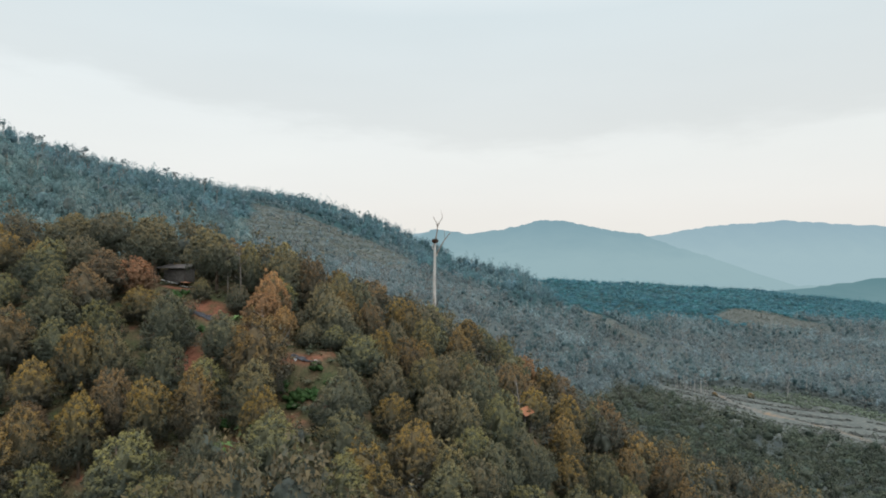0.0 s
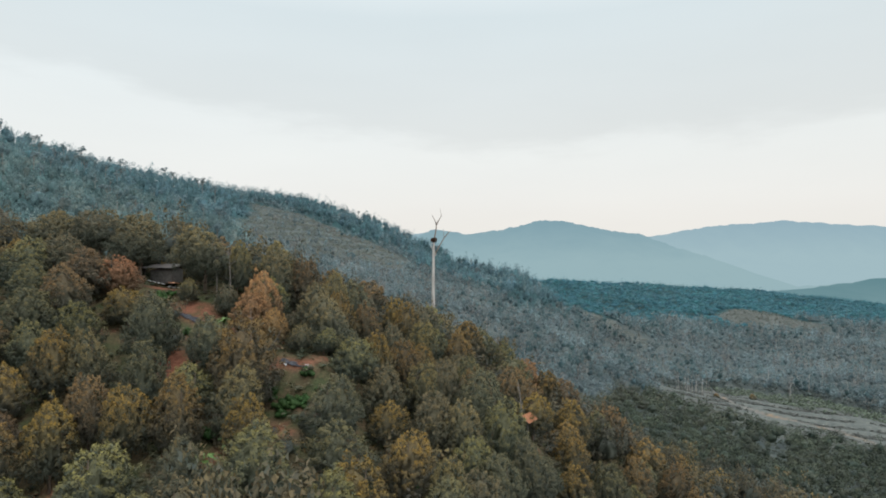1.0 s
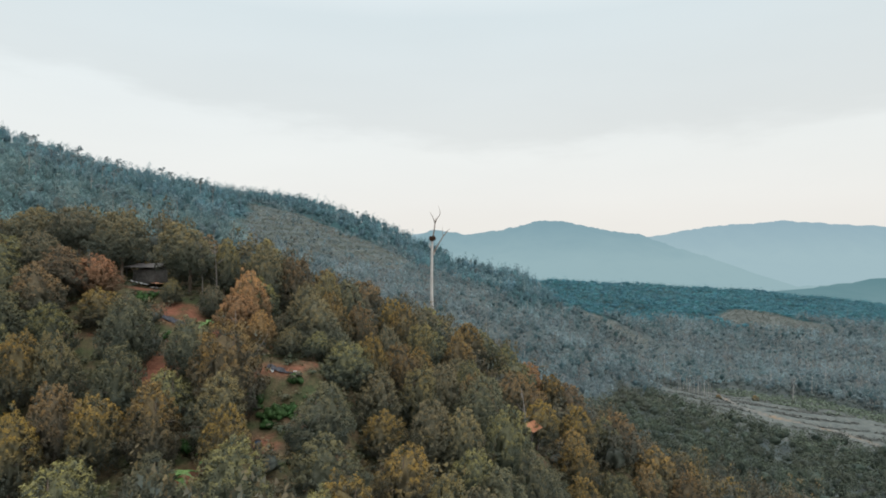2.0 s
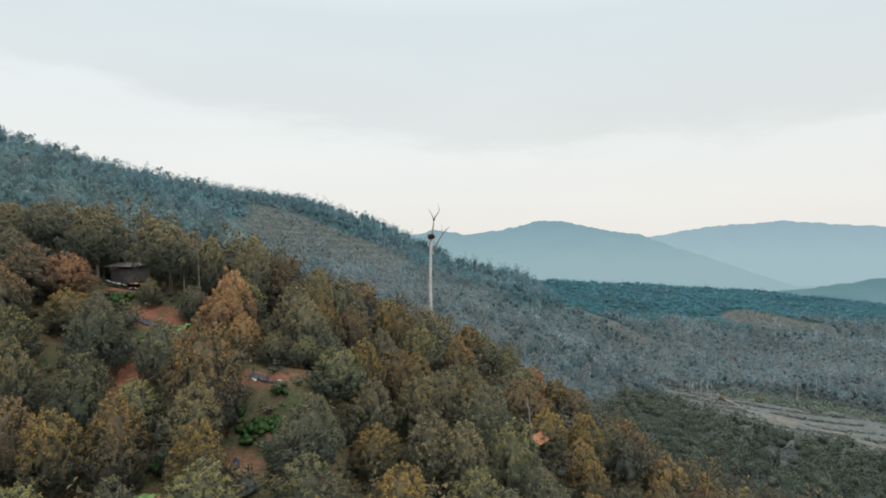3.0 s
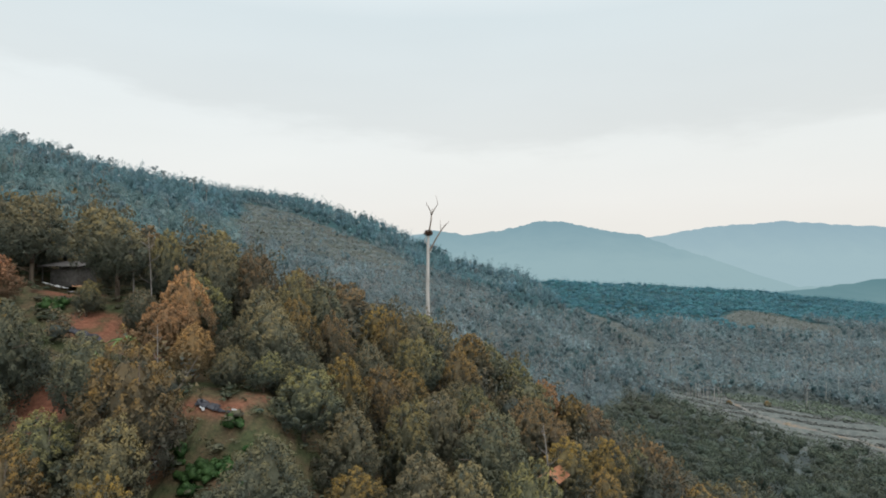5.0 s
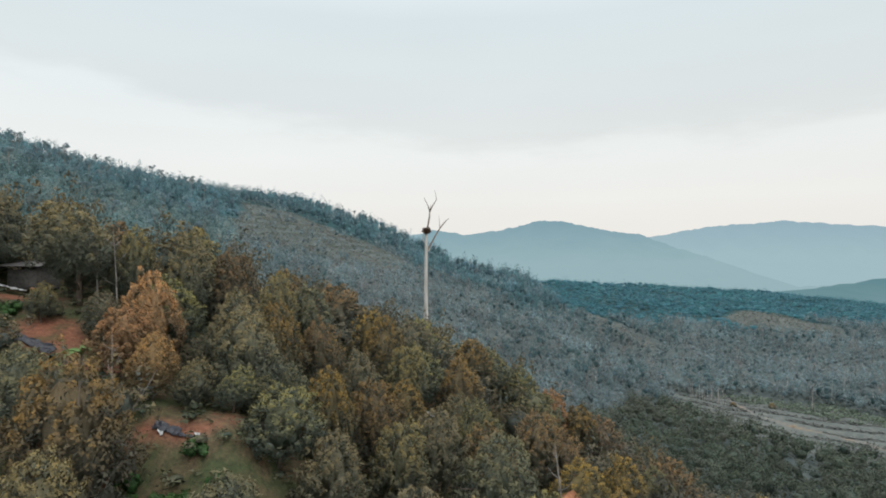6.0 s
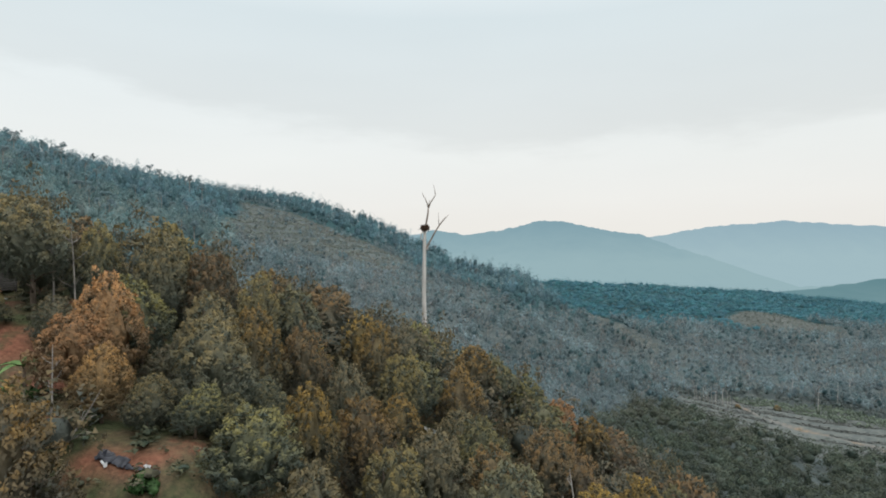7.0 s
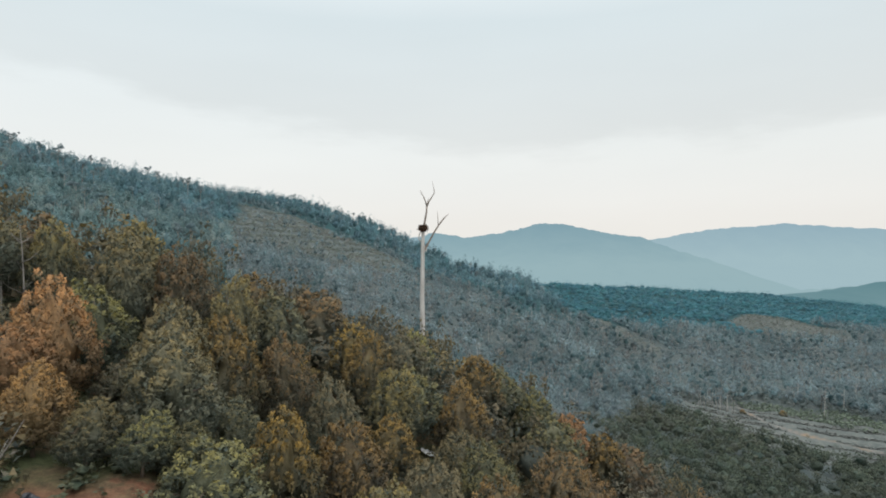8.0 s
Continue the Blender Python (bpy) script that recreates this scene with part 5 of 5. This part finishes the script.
sheet("plastic_sheet", -17.4, 71.9, 2.0, 0.6, -18, BLACK_SHEET, "crumpled black plastic sheet on the red bank", "sheet", 1, 0.1)
sheet("plastic_sheet", -15.4, 71.2, 2.2, 0.22, -14, BLACK_SHEET, "narrow strip of black plastic along the bank", "sheet", 12, 0.1)
sheet("plastic_sheet", -33.4, 82.6, 3.6, 1.1, -6, BLACK_SHEET, "long black plastic sheet under the red bank", "sheet", 10)
sheet("plastic_sheet", -17.7, 71.6, 0.5, 0.16, -28, WHITE_SHEET, "small white plastic sheet by the red bank", "sheet", 2, 0.12)
sheet("plastic_sheet", -15.2, 71.3, 0.5, 0.18, -30, WHITE_SHEET, "small white scrap of plastic on the bank", "sheet", 3, 0.12)
sheet("plastic_sheet", -20.2, 68.9, 0.6, 0.6, 10, WHITE_SHEET, "small white scrap of plastic on red soil", "sheet", 4, 0.1)
sheet("plastic_sheet", -21.2, 68.2, 0.5, 0.4, 60, WHITE_SHEET, "small white scrap of plastic on red soil", "sheet", 5, 0.1)
sheet("tin_sheet", -42.3, 92.6, 2.2, 1.4, 5, WHITE_SHEET, "white sheet spread in front of the shed", "sheet", 6, 0.5)
sheet("tin_sheet", -39.3, 92.2, 2.4, 0.9, 15, WHITE_SHEET, "pale sheet lying beside the shed", "sheet", 7, 0.2)
sheet("tarpaulin", -40.2, 93.6, 1.0, 1.4, 80, ORANGE_CLOTH, "faded orange tarpaulin against the shed", "tarpaulin", 8, 0.8)
sheet("tarpaulin", -0.2, 97.6, 1.6, 0.9, 5, WHITE_SHEET, "faded pale tarpaulin between the trees", "tarpaulin", 9, 0.5)


def shelter(x, y, turn):
    """An open shelter: four posts, two sloping sheets of faded orange tin."""
    root = new("shelter")
    root.matrix_basis = pose(x, y, float(ground_z(x, y)), 0, 0, turn)
    for px in (-0.95, 0.95):
        for py in (-0.8, 0.8):
            bm = bmesh.new()
            box(bm, px - 0.05, px + 0.05, py - 0.05, py + 0.05, -0.5, 2.35)
            flat_part("post", bm, BOARD, root)
    for side in (-1, 1):
        bm = bmesh.new()
        rows = []
        for j in range(17):
            u = -1.3 + j * 0.1625
            w = 0.02 * math.sin(j * math.pi / 1.5)
            rows.append([bm.verts.new((u, side * v, z + w)) for v, z in ((0.0, 3.0), (1.15, 2.25), (0.0, 2.97), (1.15, 2.22))])
        for p, q in zip(rows, rows[1:]):
            for k, m in ((0, 1), (1, 3), (3, 2), (2, 0)):
                bm.faces.new((p[k], q[k], q[m], p[m]))
        flat_part("roof_sheet", bm, ORANGE_TIN, root, "faded orange corrugated sheet")
    return tagged(root, "small open shelter with faded orange tin roof", "shelter")


ORANGE_TIN = flat_material("faded_orange_tin", (0.20, 0.085, 0.045), (0.42, 0.19, 0.10), 2.0, 0.6, 0.3)
shelter(11.0, 82.6, 55)


def barrel(x, y):
    root = new("barrel")
    root.matrix_basis = pose(x, y, float(ground_z(x, y)) - 0.05)
    bm = bmesh.new()
    prof = [(0.0, 0.0), (0.26, 0.0), (0.29, 0.04), (0.29, 0.28), (0.305, 0.3), (0.29, 0.32), (0.29, 0.6), (0.305, 0.62), (0.29, 0.64), (0.29, 0.88), (0.27, 0.93), (0.27, 0.88), (0.0, 0.88)]
    rings = [[bm.verts.new((r_ * math.cos(a * math.pi / 12), r_ * math.sin(a * math.pi / 12), z)) for a in range(24)] for r_, z in prof if r_ > 0]
    for p, q in zip(rings, rings[1:]):
        for j in range(24):
            bm.faces.new((p[j], p[(j + 1) % 24], q[(j + 1) % 24], q[j]))
    bm.faces.new(rings[0][::-1])
    bm.faces.new(rings[-1])
    part("body", bm, BLUE_PLASTIC, root)
    bm = bmesh.new()
    bmesh.ops.create_cone(bm, cap_ends=True, segments=24, radius1=0.275, radius2=0.265, depth=0.05, matrix=Matrix.Translation((0, 0, 0.92)))
    flat_part("lid", bm, BLACK_SHEET, root, "black lid")
    return tagged(root, "upright blue plastic barrel with black lid", "barrel")


barrel(-16.7, 63.6)


# ---- felled field: brush rows, crop clumps, stumps ----
def field_cover():
    rng = np.random.default_rng(41)
    p = spread(rng, 110, 330, 320, 490, 1.5)
    z0 = ground_z(p[:, 0], p[:, 1])
    band = np.sin(terrace(p[:, 0], p[:, 1]))
    keep = (field_mask(p[:, 0], p[:, 1]) > 0.4) & (band < -0.3 + 0.7 * rough(p[:, 0], p[:, 1], 18, 2, 45)) & (0.68 * (p[:, 0] - 224) + 0.74 * (p[:, 1] - 447) < 2) & (rng.uniform(0, 1, len(p)) < 0.8) & (track_mask(p[:, 0], p[:, 1]) < 0.1)
    woods("brush_rows", p[keep], z0[keep], 1.2, 2.4, 8, 0.4, BRUSH, "rows of grey cut brush along the terraces", 42, 1, low=0.35, category="brush", lobes=3)
    p = spread(rng, 170, 360, 330, 500, 2.6)
    side = 0.68 * (p[:, 0] - 224) + 0.74 * (p[:, 1] - 447) + 6 * rough(p[:, 0], p[:, 1], 20, 2, 44)
    keep = (field_mask(p[:, 0], p[:, 1]) > 0.02) & (side > 0) & (rng.uniform(0, 1, len(p)) < 0.85)
    woods("young_crop", p[keep], ground_z(p[keep][:, 0], p[keep][:, 1]), 2.2, 2.8, 16, 0.35, CROP, "pale green young crop plants on the field's upper edge", 43, 1, low=0.4, category="crop", lobes=4)


BRUSH = leaf_material("cut_brush", (0.080, 0.093, 0.089), (0.184, 0.195, 0.181), (0.272, 0.269, 0.247), None, 0.3, joined=True)
CROP = leaf_material("crop_leaf", (0.10, 0.14, 0.10), (0.22, 0.27, 0.2), (0.3, 0.34, 0.26), None, 0.3, joined=True)
field_cover()


def lone_bush(x, y, size, seed):
    rng = np.random.default_rng(seed)
    c = rng.normal(size=(7, 3)) * np.array([0.4, 0.4, 0.25]) + np.array([0, 0, 0.7])
    ob = new("bush", leafy_mesh("bush", *leafy(rng, np.array([0, 0, 0.6]), c, rng.uniform(0.4, 0.6, 7), 260, 0.25, 3), ORCHARD_LEAF))
    ob.matrix_basis = pose(x, y, float(ground_z(x, y)) - 0.1) @ Matrix.Diagonal((size, size, size, 1))
    return tagged(ob, "small dark bush standing alone in the field", "bush", "bushes in the felled field")


lone_bush(200, 440, 2.4, 71)
lone_bush(226, 438, 2.6, 72)


def edge_trunks():
    """Bare pale stems standing along the upper edge of the felled field."""
    r = random.Random(77)
    moulds = [bare_tree(60 + k, 9.5, 3, 0.2, SNAG_WOOD, "leafless_tree", 0.05) for k in range(4)]
    spots = [(160 + 4.2 * k + r.uniform(-1.5, 1.5), 455 + 1.6 * k + r.uniform(-2.5, 2.5)) for k in range(16)]
    poses_ = [pose(x, y, float(ground_z(x, y)), 0, 0, r.uniform(0, 360)) @ Matrix.Diagonal((1, 1, r.uniform(0.75, 1.2), 1)) for x, y in spots]
    for ob in settle(moulds, poses_):
        tagged(ob, "thin pale leafless stem at the edge of the felled field", "tree", "bare stems along the field")


edge_trunks()
